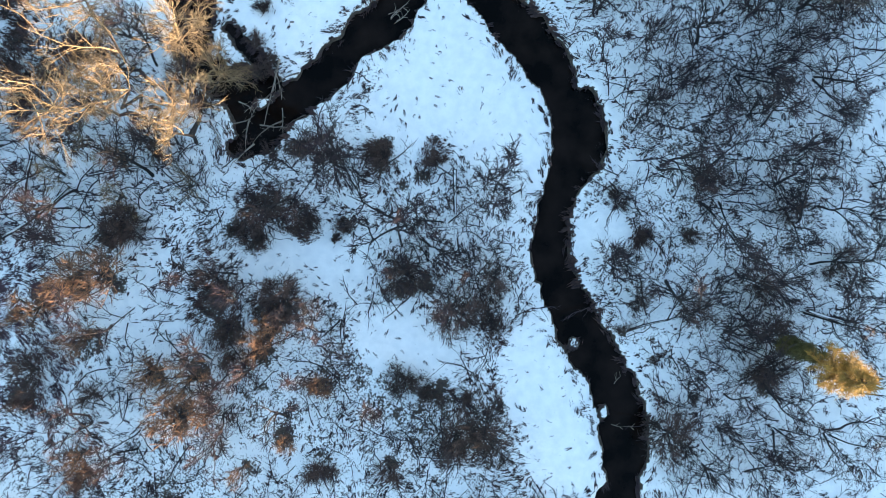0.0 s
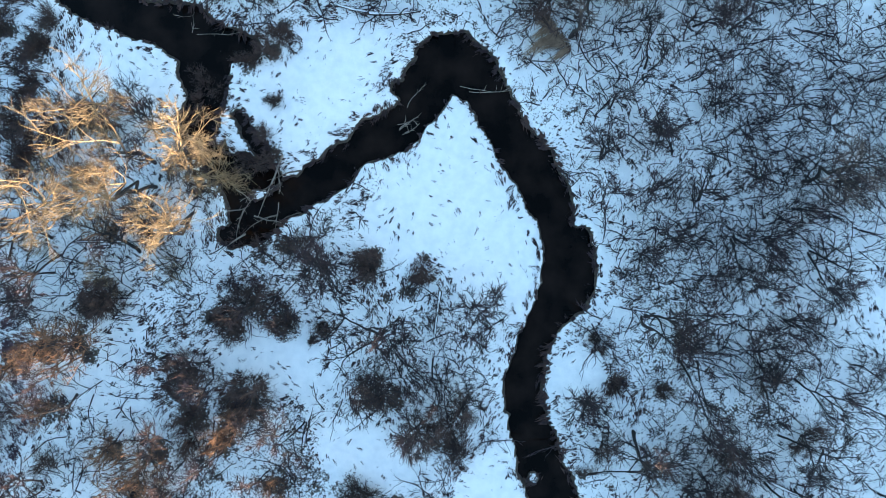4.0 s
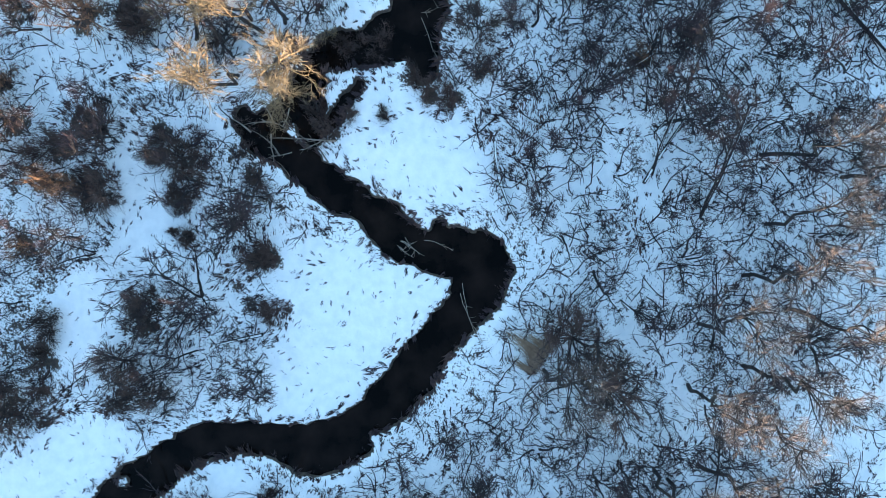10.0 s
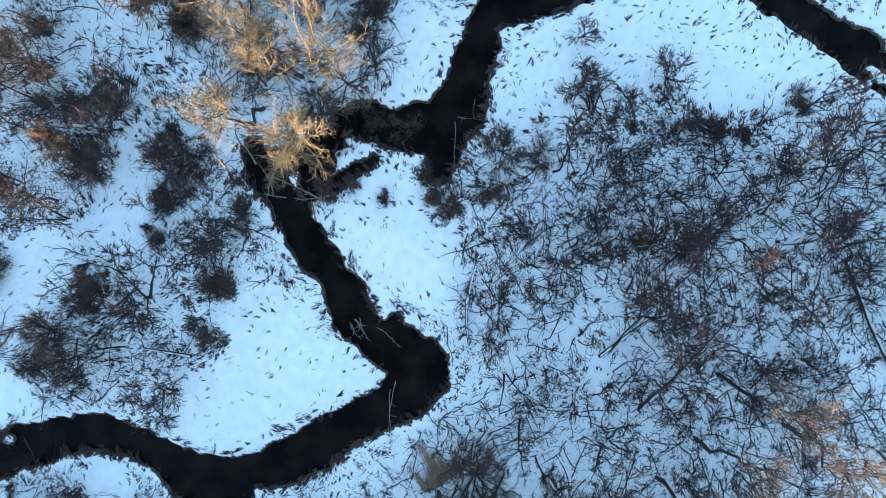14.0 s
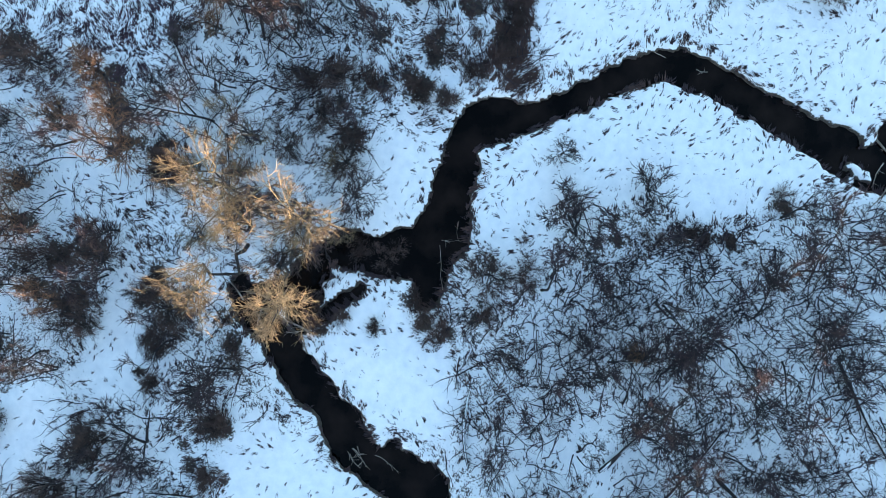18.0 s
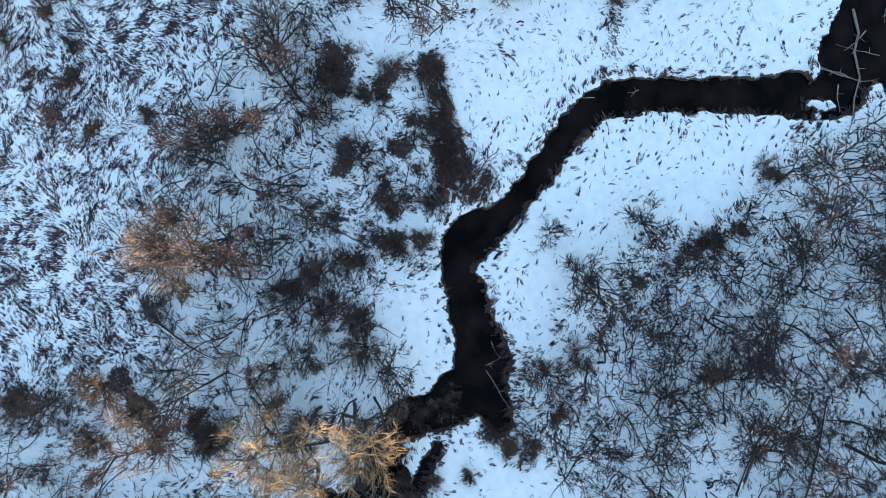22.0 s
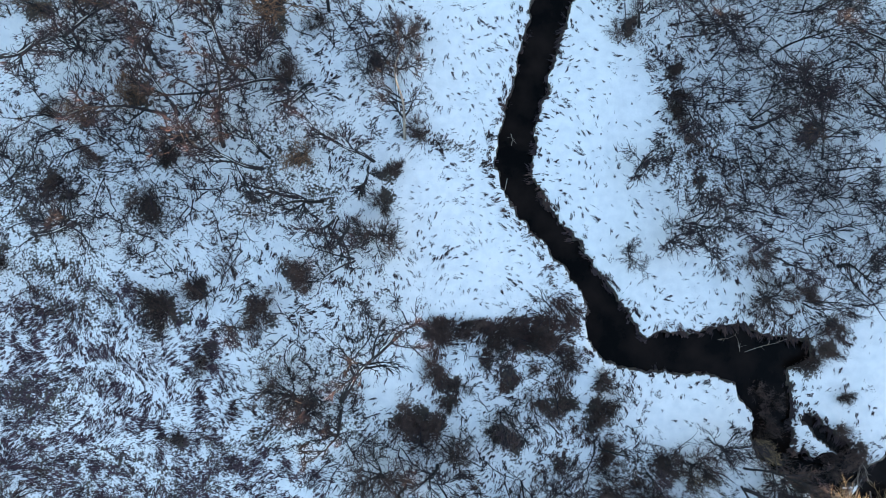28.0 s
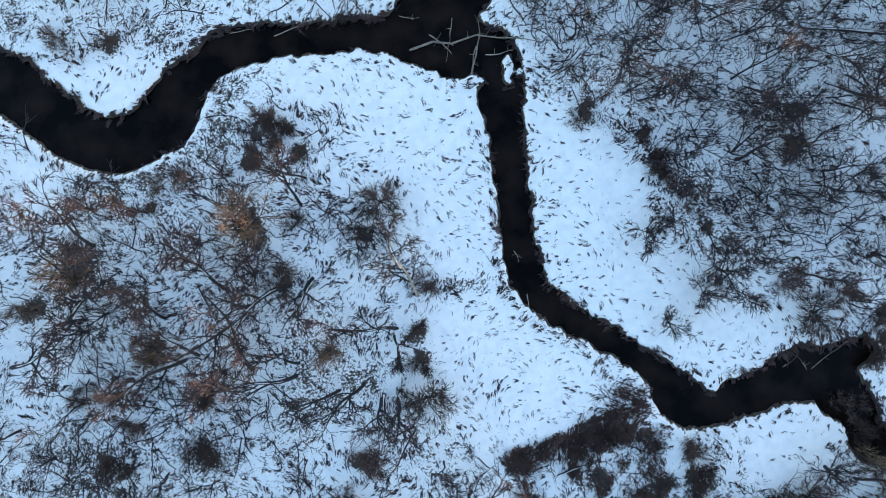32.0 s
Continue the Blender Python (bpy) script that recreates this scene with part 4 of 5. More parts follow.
def twigs(rng, mesh, pts, count, length, r, start=0.2, mat=1, spread=45):
    for _ in range(count):
        p, d = along(pts, rng.uniform(start, 1.0))
        way = turned(rng, d, spread)
        way.z += 0.12
        q = p + way.normalized() * length * rng.uniform(0.5, 1.2)
        mesh.spike(p, q, r * rng.uniform(0.7, 1.3), mat)
        if rng.random() < 0.6:
            e = p.lerp(q, rng.uniform(0.3, 0.6))
            mesh.spike(e, e + turned(rng, way.normalized(), 40) * length * rng.uniform(0.3, 0.7), r * 0.7, mat)


def grow_limb(rng, tree, p, out, reach, r, twig, density, bark=None, gauge=1.0):
    """One limb with its branches and sprays of twigs, as one part of the tree."""
    limb = Mesh()
    pts = crooked(rng, p, out, reach, 5, 0.19, 0.05)
    limb.tube(pts, [r * (1 - 0.8 * k / 5) for k in range(6)], 3, caps=False)
    count = rng.randint(5, 7)
    for j in range(count):
        t = 0.18 + 0.78 * (j + rng.random()) / count
        q, d = along(pts, t)
        long = reach * (0.66 - 0.36 * t) * rng.uniform(0.7, 1.25)
        sub = crooked(rng, q, turned(rng, d, 42), long, 3, 0.24, 0.05)
        thick = max(0.026, r * 0.55 * (1 - 0.5 * t))
        limb.tube(sub, [thick, thick * 0.75, thick * 0.55, thick * 0.3], 3, caps=False)
        for _ in range(int(4.2 * density + rng.random())):
            e, w = along(sub, rng.uniform(0.15, 1.0))
            way = turned(rng, w, 36)
            tip = e + way * (0.35 + 0.34 * long) * rng.uniform(0.6, 1.3)
            limb.whip(e, tip, 0.045 * gauge, rng, 1)
            for _ in range(rng.randint(1, 2)):
                f = e.lerp(tip, rng.uniform(0.15, 0.8))
                limb.hair(f, f + turned(rng, way, 34) * rng.uniform(0.3, 0.75), 0.034 * gauge, 2)
    for _ in range(4):
        e, w = along(pts, rng.uniform(0.6, 1.0))
        limb.whip(e, e + turned(rng, w, 30) * rng.uniform(0.5, 1.1), 0.04 * gauge, rng, 1)
    part("limb", limb, (bark or BARK, twig, FINE_TWIG if twig is TWIG else twig), tree)


def crown_tree(rng, name, height, radius, twig, limbs=12, density=1.0, bark=None, gauge=1.0):
    """A low-forked leafless tree: limbs that fan out from a short stem into a fine round crown."""
    tree = new(name)
    fork = Vector((rng.gauss(0, 0.15), rng.gauss(0, 0.15), 0.16 * height))
    stem = Mesh()
    line = crooked(rng, Vector((0, 0, -0.3)), fork - Vector((0, 0, -0.3)), fork.length + 0.3, 4, 0.06)
    stem.tube(line, [0.21, 0.17, 0.15, 0.13, 0.10], 6)
    trunk = part("trunk", stem, (bark or BARK,), tree)
    for k in range(limbs):
        a = 6.283 * (k + rng.uniform(-0.4, 0.4)) / limbs
        flat = rng.uniform(0.25, 1.0) ** 0.6
        goal = Vector((math.cos(a) * radius * flat * 0.95, math.sin(a) * radius * flat * 0.95, height * (1.0 - 0.55 * flat) * rng.uniform(0.75, 1.0)))
        p = line[rng.choice((2, 3, 4))]
        grow_limb(rng, trunk, p, goal - p, (goal - p).length * rng.uniform(0.75, 1.0), rng.uniform(0.05, 0.085), twig, density, bark, gauge)
    return tree


def bare_tree(rng, name, height, radius, stems, twig, density=1.0, thick=1.0, bark=None, gauge=1.0):
    """A leafless tree: one or more leaning trunks, each with limbs that carry branches and twigs."""
    tree = new(name)
    limbs = []
    for s in range(stems):
        around = rng.uniform(0, 6.283)
        lean = rng.uniform(0.08, 0.30) if stems == 1 else rng.uniform(0.22, 0.5)
        way = Vector((math.cos(around) * lean, math.sin(around) * lean, 1))
        tall = height * rng.uniform(0.75, 1.0)
        base = Vector((math.cos(around), math.sin(around), 0)) * (0.0 if stems == 1 else 0.22)
        base.z = -0.3
        pts = crooked(rng, base, way, tall, 8, 0.15, 0.03)
        r0 = thick * rng.uniform(0.11, 0.16) * (height / 8) ** 0.5 * (1.15 if stems == 1 else 0.85)
        trunk = Mesh()
        trunk.tube(pts, [r0 * (1.35 if k == 0 else 1 - 0.85 * k / 8) for k in range(9)], 6)
        twigs(rng, trunk, pts, int(12 * density), 0.9, 0.012, 0.45, 1)
        stem = part("trunk", trunk, (BARK, twig), tree)
        for _ in range(rng.randint(4, 6) if stems == 1 else rng.randint(2, 4)):
            t = rng.uniform(0.28, 0.92)
            p, d = along(pts, t)
            a = rng.uniform(0, 6.283)
            out = (Vector((math.cos(a), math.sin(a), rng.uniform(0.25, 0.9))) + d * 0.35).normalized()
            reach = radius * rng.uniform(0.65, 1.15) * (1.1 - 0.5 * t)
            limbs.append((stem, p, out, reach, r0 * (1 - 0.8 * t) * 0.75 + 0.02))
    for limb in limbs:
        grow_limb(rng, *limb, twig, density, bark, gauge)
    return tree


def tall_tree(rng, name, row, twig, limbs, density, bark, gauge):
    """A tall leafless tree: foot x, y, then x, y, height and radius of the crown that its trunk leans into."""
    x0, y0, x1, y1, height, radius = row
    tree = new(name)
    tree.location = (x0, y0, footing(x0, y0, 0.05))
    head = Vector((x1 - x0, y1 - y0, height))
    pts = [head * (k / 8) * 1.1 + Vector((rng.gauss(0, 0.16), rng.gauss(0, 0.16), 0)) * min(k, 3) for k in range(9)]
    pts[0] = Vector((0, 0, -0.3))
    trunk = Mesh()
    trunk.tube(pts, [0.19 * (1 - 0.85 * k / 8) for k in range(9)], 6)
    stem = part("trunk", trunk, (bark,), tree)
    for k in range(limbs):
        p, _ = along(pts, rng.uniform(0.55, 0.95))
        a, flat = 6.283 * (k + rng.uniform(-0.4, 0.4)) / limbs, rng.uniform(0.35, 1.0) ** 0.7
        goal = head + Vector((math.cos(a) * radius * flat, math.sin(a) * radius * flat, rng.uniform(-1.0, 1.6) + 1.2 * (1 - flat)))
        grow_limb(rng, stem, p, goal - p, (goal - p).length * 0.95, rng.uniform(0.045, 0.075), twig, density, twig if twig is WILLOW else bark, gauge)
    return tree


def leaning_tree(rng, name, row, twig, bark, thick=1.0):
    """A leafless tree whose trunk runs crookedly from its foot to a known top: x, y of both, and the height."""
    x0, y0, x1, y1, height = row
    tree = new(name)
    tree.location = (x0, y0, footing(x0, y0, 0.05))
    top = Vector((x1 - x0, y1 - y0, height))
    length, n = top.length, 10
    sway = [Vector((rng.gauss(0, 1), rng.gauss(0, 1), 0)) * length * s for s in (0.03, 0.018, 0.012)]
    pts = [top * (k / n) + sum((w * math.sin((j + 1) * math.pi * k / n) for j, w in enumerate(sway)), Vector()) for k in range(n + 1)]
    pts[0] -= top * 0.04 + Vector((0, 0, 0.4))
    r0 = thick * (0.048 + 0.0105 * length)
    trunk = Mesh()
    trunk.tube(pts, [r0 * (1.15 if k == 0 else 1 - 0.8 * k / n) for k in range(n + 1)], 6)
    twigs(rng, trunk, pts, 14, 0.8, 0.014, 0.5, 1)
    stem = part("trunk", trunk, (bark, twig), tree)
    if math.hypot(top.x, top.y) > 0.75 * height:
        cover = Mesh()
        cover.tube([p + Vector((0, 0, r0 * 0.72)) for p in pts[1:7]], [r0 * q for q in (0.05, 0.27, 0.12, 0.29, 0.15, 0.03)], 5)
        part("snow_cover", cover, (SNOW,), stem, "streak of snow along the trunk")
    for _ in range(4 + int(length * 0.45)):
        t = rng.uniform(0.25, 0.97)
        p, d = along(pts, t)
        out = turned(rng, d, 48)
        out.z = abs(out.z) * 0.7 + 0.1
        grow_limb(rng, stem, p, out.normalized(), (0.28 * length + 0.7) * rng.uniform(0.6, 1.2) * (1.15 - 0.45 * t), r0 * (1 - 0.75 * t) * 0.72 + 0.018, twig, 0.85, None, 1.4)
    return tree


def bush(rng, name, height, radius, twig, stems=16, leaves=0):
    """A leafless shrub: fans of stems from a few stools, with fine twigs that follow them."""
    thing = new(name)
    crown, withered = Mesh(), Mesh()
    heads = [(Vector((rng.gauss(0, 0.40), rng.gauss(0, 0.40), 0)) * radius, rng.uniform(0.35, 0.85)) for _ in range(4)]
    for k in range(stems):
        a, tip = rng.uniform(0, 6.283), rng.uniform(0.05, 1.0) ** 0.6
        head, tight = heads[k % 4]
        tip *= tight
        base = head * 0.7 + Vector((math.cos(a), math.sin(a), 0)) * radius * 0.2 * rng.random()
        base.z = -0.15
        goal = head * 1.1 + Vector((math.cos(a) * radius * tip, math.sin(a) * radius * tip, height * (1.3 - 0.8 * tip) * (0.55 + 0.6 * tight) * rng.uniform(0.6, 1.0)))
        pts = crooked(rng, base, goal - base, (goal - base).length, 3, 0.14, 0.0)
        wood = Mesh() if k < 5 else crown
        wood.tube(pts, [0.036 * (1 - 0.7 * j / 3) for j in range(4)], 3, caps=False)
        if k < 5:
            part("stem", wood, (BARK,), thing)
        for _ in range(9):
            p, d = along(pts, rng.uniform(0.1, 1.0))
            crown.whip(p, p + turned(rng, d, 34) * rng.uniform(0.45, 1.0) * (0.5 + 0.25 * height), 0.042, rng)
        for _ in range(26):
            p, d = along(pts, rng.uniform(0.2, 1.0))
            p = p + Vector((rng.gauss(0, 0.16), rng.gauss(0, 0.16), 0))
            crown.hair(p, p + turned(rng, d, 38) * rng.uniform(0.35, 0.85), 0.036)
        for _ in range(leaves):
            p, _ = along(pts, rng.random() ** 0.7)
            a = rng.uniform(0, 6.283)
            p = p + Vector((rng.gauss(0, 0.34), rng.gauss(0, 0.34), 0))
            withered.leaf(p, Vector((math.cos(a), math.sin(a), 0)), rng.uniform(0.14, 0.32), rng.uniform(0.035, 0.07), rng.uniform(0.3, 1.0))
    part("twig_crown", crown, (twig,), thing)
    if leaves:
        part("withered_leaves", withered, (DEAD_SEDGE,), thing, "dull brown withered leaves")
    return thing


def sedge_clump(rng, name, bundles):
    """Bundles of sedge combed one way from a common ledge: rows of offset along it, length and turn."""
    thing = Mesh()
    for off, long, turn in bundles:
        for _ in range(70):
            a = turn + rng.gauss(0, 0.09)
            foot = Vector((rng.gauss(0, 0.22), off + rng.gauss(0, 0.16), -0.05))
            thing.blade(foot, Vector((math.cos(a), math.sin(a), 0)), long * rng.uniform(0.35, 1.1), 0.05 * rng.uniform(0.7, 1.4), rng.uniform(0.8, 1.0))
        for _ in range(45):
            a = turn + rng.gauss(0, 0.7)
            foot = Vector((rng.gauss(0.1, 0.25), off + rng.gauss(0, 0.25), -0.05))
            thing.blade(foot, Vector((math.cos(a), math.sin(a), 0)), rng.uniform(0.4, 1.3), 0.06, rng.uniform(0.5, 0.9), 1)
    return new(name, thing.data(name, (REED, DEAD_SEDGE)))


def conifer(rng, name, height, radius, needles, dense, low, taper):
    """A conifer whose boughs begin at the share low of its height."""
    tree = new(name)
    trunk = Mesh()
    pts = crooked(rng, Vector((0, 0, -0.2)), Vector((0, 0, 1)), height, 6, 0.03)
    trunk.tube(pts, [0.14 * (1 - 0.9 * k / 6) for k in range(7)], 6)
    part("trunk", trunk, (BARK,), tree)
    t = low
    while t < 0.98:
        bough = Mesh()
        p, _ = along(pts, t)
        reach = radius * ((1.05 - t) / (1.05 - low)) ** taper
        for k in range(6):
            a = rng.uniform(0, 6.283)
            line = crooked(rng, p, Vector((math.cos(a), math.sin(a), 0.12)), reach * rng.uniform(0.7, 1.1), 4, 0.12, -0.03)
            bough.tube(line, [0.03, 0.025, 0.018, 0.012, 0.006], 3, caps=False)
            for _ in range(int(34 * dense)):
                e, w = along(line, rng.uniform(0.1, 1.0))
                e = e + Vector((rng.gauss(0, 0.07), rng.gauss(0, 0.07), rng.gauss(0, 0.05))) * dense ** 0.5
                bough.whip(e, e + turned(rng, w, 46) * rng.uniform(0.2, 0.5) * dense ** 0.3, 0.055, rng, 1)
        part("bough", bough, (BARK, needles), tree)
        t += 0.085 * (1 - low)
    return tree


# ---------------------------------------------------------------- plants, by kind
def footing(x, y, sink=0.0):
    return float(sample(gz, x, y)) - sink


def plant(protos, rows, rng, base_radius, squash, label, category, group):
    """Sets copies of the prototypes at rows of x, y and crown radius; squash: how strongly the height follows the radius."""
    waiting = [[] for _ in protos]
    for x, y, r in rows:
        s = r / base_radius
        m = Matrix.LocRotScale((x, y, footing(x, y, 0.05)), Euler((0, 0, rng.uniform(0, 6.283))), (s * rng.uniform(0.7, 1.35), s * rng.uniform(0.7, 1.35), s**squash * rng.uniform(0.9, 1.1)))
        waiting[rng.randrange(len(protos))].append(m)
    for proto, ms in zip(protos, waiting):
        tagged(proto, label, category, group)
        if not ms:
            for child in proto.children_recursive:
                bpy.data.objects.remove(child)
            bpy.data.objects.remove(proto)
            continue
        for m in ms[1:]:
            copy_thing(proto, m)
        proto.matrix_basis = ms[0]


trees = [bare_tree(rng, "alder_tree", h, 3.3, st, TWIG, 0.85, 1.05, None, 1.4) for h, st in ((8.5, 1), (7.5, 2), (7.0, 3), (8.0, 2))] + [crown_tree(rng, "alder_tree", h, 3.2, TWIG, n, 0.8, None, 1.35) for h, n in ((6.5, 9), (7.5, 11), (5.5, 8), (6.0, 10))]
plant(trees, [row for k, row in enumerate(ALDERS) if k % 3 or not glade(np.array(row[0]), np.array(row[1])) > 0.1], rng, 3.2, 0.6, "leafless dark-barked alder with crooked limbs standing in snow", "tree", "bare alders of the marsh")
plant([crown_tree(rng, "alder_tree", h, 3.0, TWIG, n, 0.8, None, 1.5) for h, n in ((4.0, 10), (4.4, 9))], LONE_ALDERS, rng, 2.9, 0.5, "small leafless alder spreading star-like over open snow", "tree", "small alders on the open bank")
for row in LEANING:
    tagged(leaning_tree(rng, "alder_tree", row, TWIG, BARK, 1.35 if row[0] < -50 else 0.8), "leaning leafless alder with a dark crooked trunk", "tree", "leaning alders of the marsh")
for row in PALE:
    tagged(leaning_tree(rng, "birch_tree", row, BRUSH, DEADWOOD), "leaning birch with a pale trunk and bare brown twigs", "tree")
brown = [bare_tree(rng, "alder_tree", h, 2.4, st, TWIG, 0.85, 0.85, None, 1.35) for h, st in ((6.0, 2), (5.5, 1), (6.5, 3), (5.0, 2))]
fx, fy, fd, fo, fr = scatter(1100, 5, 46.0)
young, taken = [], [(a, b) for a, b, _ in ALDERS + WILLOWS] + [(row[0], row[1]) for row in LEANING + PALE]
for x, y, d, o in zip(fx, fy, fd, fo):
    east = x * 0.5 + y * 0.5 > 12 or x > 14
    if d > 2.0 and o < -0.15 and math.hypot(x + 61.5, y - 26) > 8.5 and glade(np.array(x), np.array(y)) < 0.6 and blob(np.array(x), np.array(y), TUSSOCKY) < -0.1 and min(math.hypot(x - a, y - b) for a, b in taken) > (2.4 if east else 3.4):
        taken.append((x, y))
        young.append((x, y, 2.0 + 0.9 * fr.rand()))
plant(brown, young[:95], rng, 2.4, 0.7, "slender leafless young alder with dark twigs in snow", "tree", "young alders of the marsh")
for row in TALL_WILLOWS:
    tagged(tall_tree(rng, "willow_tree", row, WILLOW, 13, 1.25, BARK, 0.75), "tall leafless willow with a golden twig crown above the creek", "tree", "ochre willows by the creek")
for row in TALL_ALDERS:
    tagged(tall_tree(rng, "alder_tree", row, PALE_TWIG, 13, 1.1, BARK, 0.8), "tall slender leafless alder with a fine brown crown", "tree", "tall alders of the wood")
tagged(tall_tree(rng, "birch_tree", PALE_CROWN, PALE_TWIG, 16, 1.4, BARK, 0.7), "tall leafless birch with a pale russet twig crown", "tree")
willow = [crown_tree(rng, "willow_tree", h, 2.6, WILLOW, n, 1.0, BARK, 0.9) for h, n in ((6.5, 9), (5.5, 9))]
plant(willow, WILLOWS, rng, 2.6, 0.5, "leafless willow with ochre twigs beside the creek", "tree", "ochre willows by the creek")
sallow = [crown_tree(rng, "sallow_tree", h, 3.0, BRUSH, n, 2.1, None, 1.0) for h, n in ((5.5, 13), (4.6, 12), (5.0, 14), (4.2, 12))]
plant(sallow, CROWNS, rng, 3.0, 0.7, "low-forked leafless sallow with a fine brown crown", "tree", "brown sallows of the marsh")
bushes = [bush(rng, "shrub", 1.9, 2.0, BRUSH, 26, leaves) for leaves in (14, 24, 10, 28, 18, 12, 20)]
plant(bushes, BUSHES + thickets, rng, 2.5, 0.7, "dense brown leafless shrub rising out of the snow", "shrub", "brown shrubs of the marsh")
russet = [crown_tree(rng, "shrub", h, 2.2, RUSSET, n, 1.2, None, 1.0) for h, n in ((6.0, 9), (5.0, 10), (6.6, 9))]
plant(russet, RUSSETS, rng, 2.2, 0.5, "tall russet-twigged leafless shrub standing in snow", "shrub", "russet shrubs of the marsh")
for (px, py, tall, wide), needles, low, words in zip(PINES, (SUN_GOLD_NEEDLES, OLIVENEEDLES), (0.58, 0.3), ("tall pine with a bushy crown coloured golden as in low sun", "small olive-green conifer beside one coloured sunlit gold")):
    pine = tagged(conifer(rng, "pine_tree", tall, wide, needles, 2.0, low, 0.45), words, "tree", "bushy conifers of the wood")
    pine.location = (px, py, footing(px, py, 0.05))
clump = sedge_clump(rng, "sedge_clump", ((-1.5, 1.7, -0.2), (-0.8, 3.4, 0.05), (-0.1, 5.0, 0.1), (0.5, 4.2, -0.08), (1.1, 2.3, -0.25), (1.7, 3.0, 0.1)))
clump.location, clump.rotation_euler.z, clump.scale.z = (SEDGE_FOOT[0], SEDGE_FOOT[1], footing(*SEDGE_FOOT)), radians(SEDGE_YAW), 0.4
tagged(clump, "wide clump of pale withered sedge bent towards the creek", "grass")


# ---------------------------------------------------------------- fallen wood
def wood_line(rng, x0, y0, x1, y1, bend=0.05):
    a, b = Vector((x0, y0, 0)), Vector((x1, y1, 0))
    side = Vector((-(b - a).y, (b - a).x, 0)) * rng.uniform(-bend, bend)
    return [a.lerp(b, t) + side * math.sin(math.pi * t) for t in (0, 0.17, 0.33, 0.5, 0.67, 0.83, 1)]


def fallen_log(rng, x0, y0, x1, y1, r):
    """A trunk lying in the snow, with its stubs and the snow along its top."""
    log = new("fallen_log")
    pts = wood_line(rng, x0, y0, x1, y1)
    for p in pts:
        p.z = footing(p.x, p.y) + r * 0.9 + 0.06
    for k in range(1, len(pts) - 1):
        pts[k].z = max(pts[k].z, (pts[k - 1].z + pts[k + 1].z) / 2)
    log.location = pts[3]
    pts = [p - log.location for p in pts]
    stem, cap = Mesh(), Mesh()
    radii = [r * (1.1 - 0.5 * k / 6) for k in range(7)]
    stem.tube(pts, radii, 8)
    trunk = part("trunk", stem, (BARK,), log)
    top = [p + Vector((0, 0, q * 0.55)) for p, q in zip(pts, radii)]
    cap.tube([p.lerp(top[3], 0.03) for p in top], [q * rng.uniform(0.45, 0.8) for q in radii], 8)
    part("snow_cover", cap, (SNOW,), trunk, "ridge of snow along the log")
    for _ in range(rng.randint(2, 5)):
        p, d = along(pts, rng.uniform(0.3, 0.95))
        way = turned(rng, d, 55)
        way.z = abs(way.z) * 0.6 + 0.1
        stub = Mesh()
        line = crooked(rng, p, way, rng.uniform(0.5, 1.8), 4, 0.15)
        stub.tube(line, [0.045, 0.036, 0.028, 0.02, 0.01], 4)
        part("branch", stub, (BARK,), trunk)
    return tagged(log, "fallen tree trunk lying in the snow with a snow ridge", "log", "fallen logs")


def snag(rng, x0, y0, x1, y1, r):
    """A bleached branch that lies in the creek."""
    thing = new("driftwood_branch")
    pts = wood_line(rng, x0, y0, x1, y1, 0.10)
    for p in pts[1:6]:
        p += Vector((rng.gauss(0, 1), rng.gauss(0, 1), 0)) * 0.012 * math.hypot(x1 - x0, y1 - y0)
    for p in pts:
        p.z = max(footing(p.x, p.y), WATER_Z) + r + rng.uniform(0, 0.06)
    thing.location = pts[3]
    pts = [p - thing.location for p in pts]
    stem = Mesh()
    stem.tube(pts, [max(0.016, r * (1.0 - 0.75 * k / 6)) for k in range(7)], 6)
    main = part("stem", stem, (DEADWOOD,), thing)
    for _ in range(rng.randint(2, 4) if (pts[6] - pts[0]).length < 6 else 16):
        p, d = along(pts, rng.uniform(0.15, 0.95))
        way = turned(rng, d, 60)
        way.z = abs(way.z) * 0.3
        fork = Mesh()
        line = crooked(rng, p, way, rng.uniform(0.25, 0.8), 3, 0.15)
        fork.tube(line, [0.024, 0.02, 0.014, 0.008], 4)
        part("side_branch", fork, (DEADWOOD,), main)
    return tagged(thing, "bleached dead branch lying across the dark creek", "branch", "driftwood in the creek")


for *ends, r in FALLEN:
    fallen_log(rng, *ends, 0.72 * r)
for *ends, r in SNAGS:
    snag(rng, *ends, 0.3 * r)


# ---------------------------------------------------------------- grass and undergrowth
def wind(x, y):
    return 6.283 * (0.8 * lattice(x / 11.0, y / 11.0, 71) + 0.4 * lattice(x / 1.3, y / 1.3, 73))


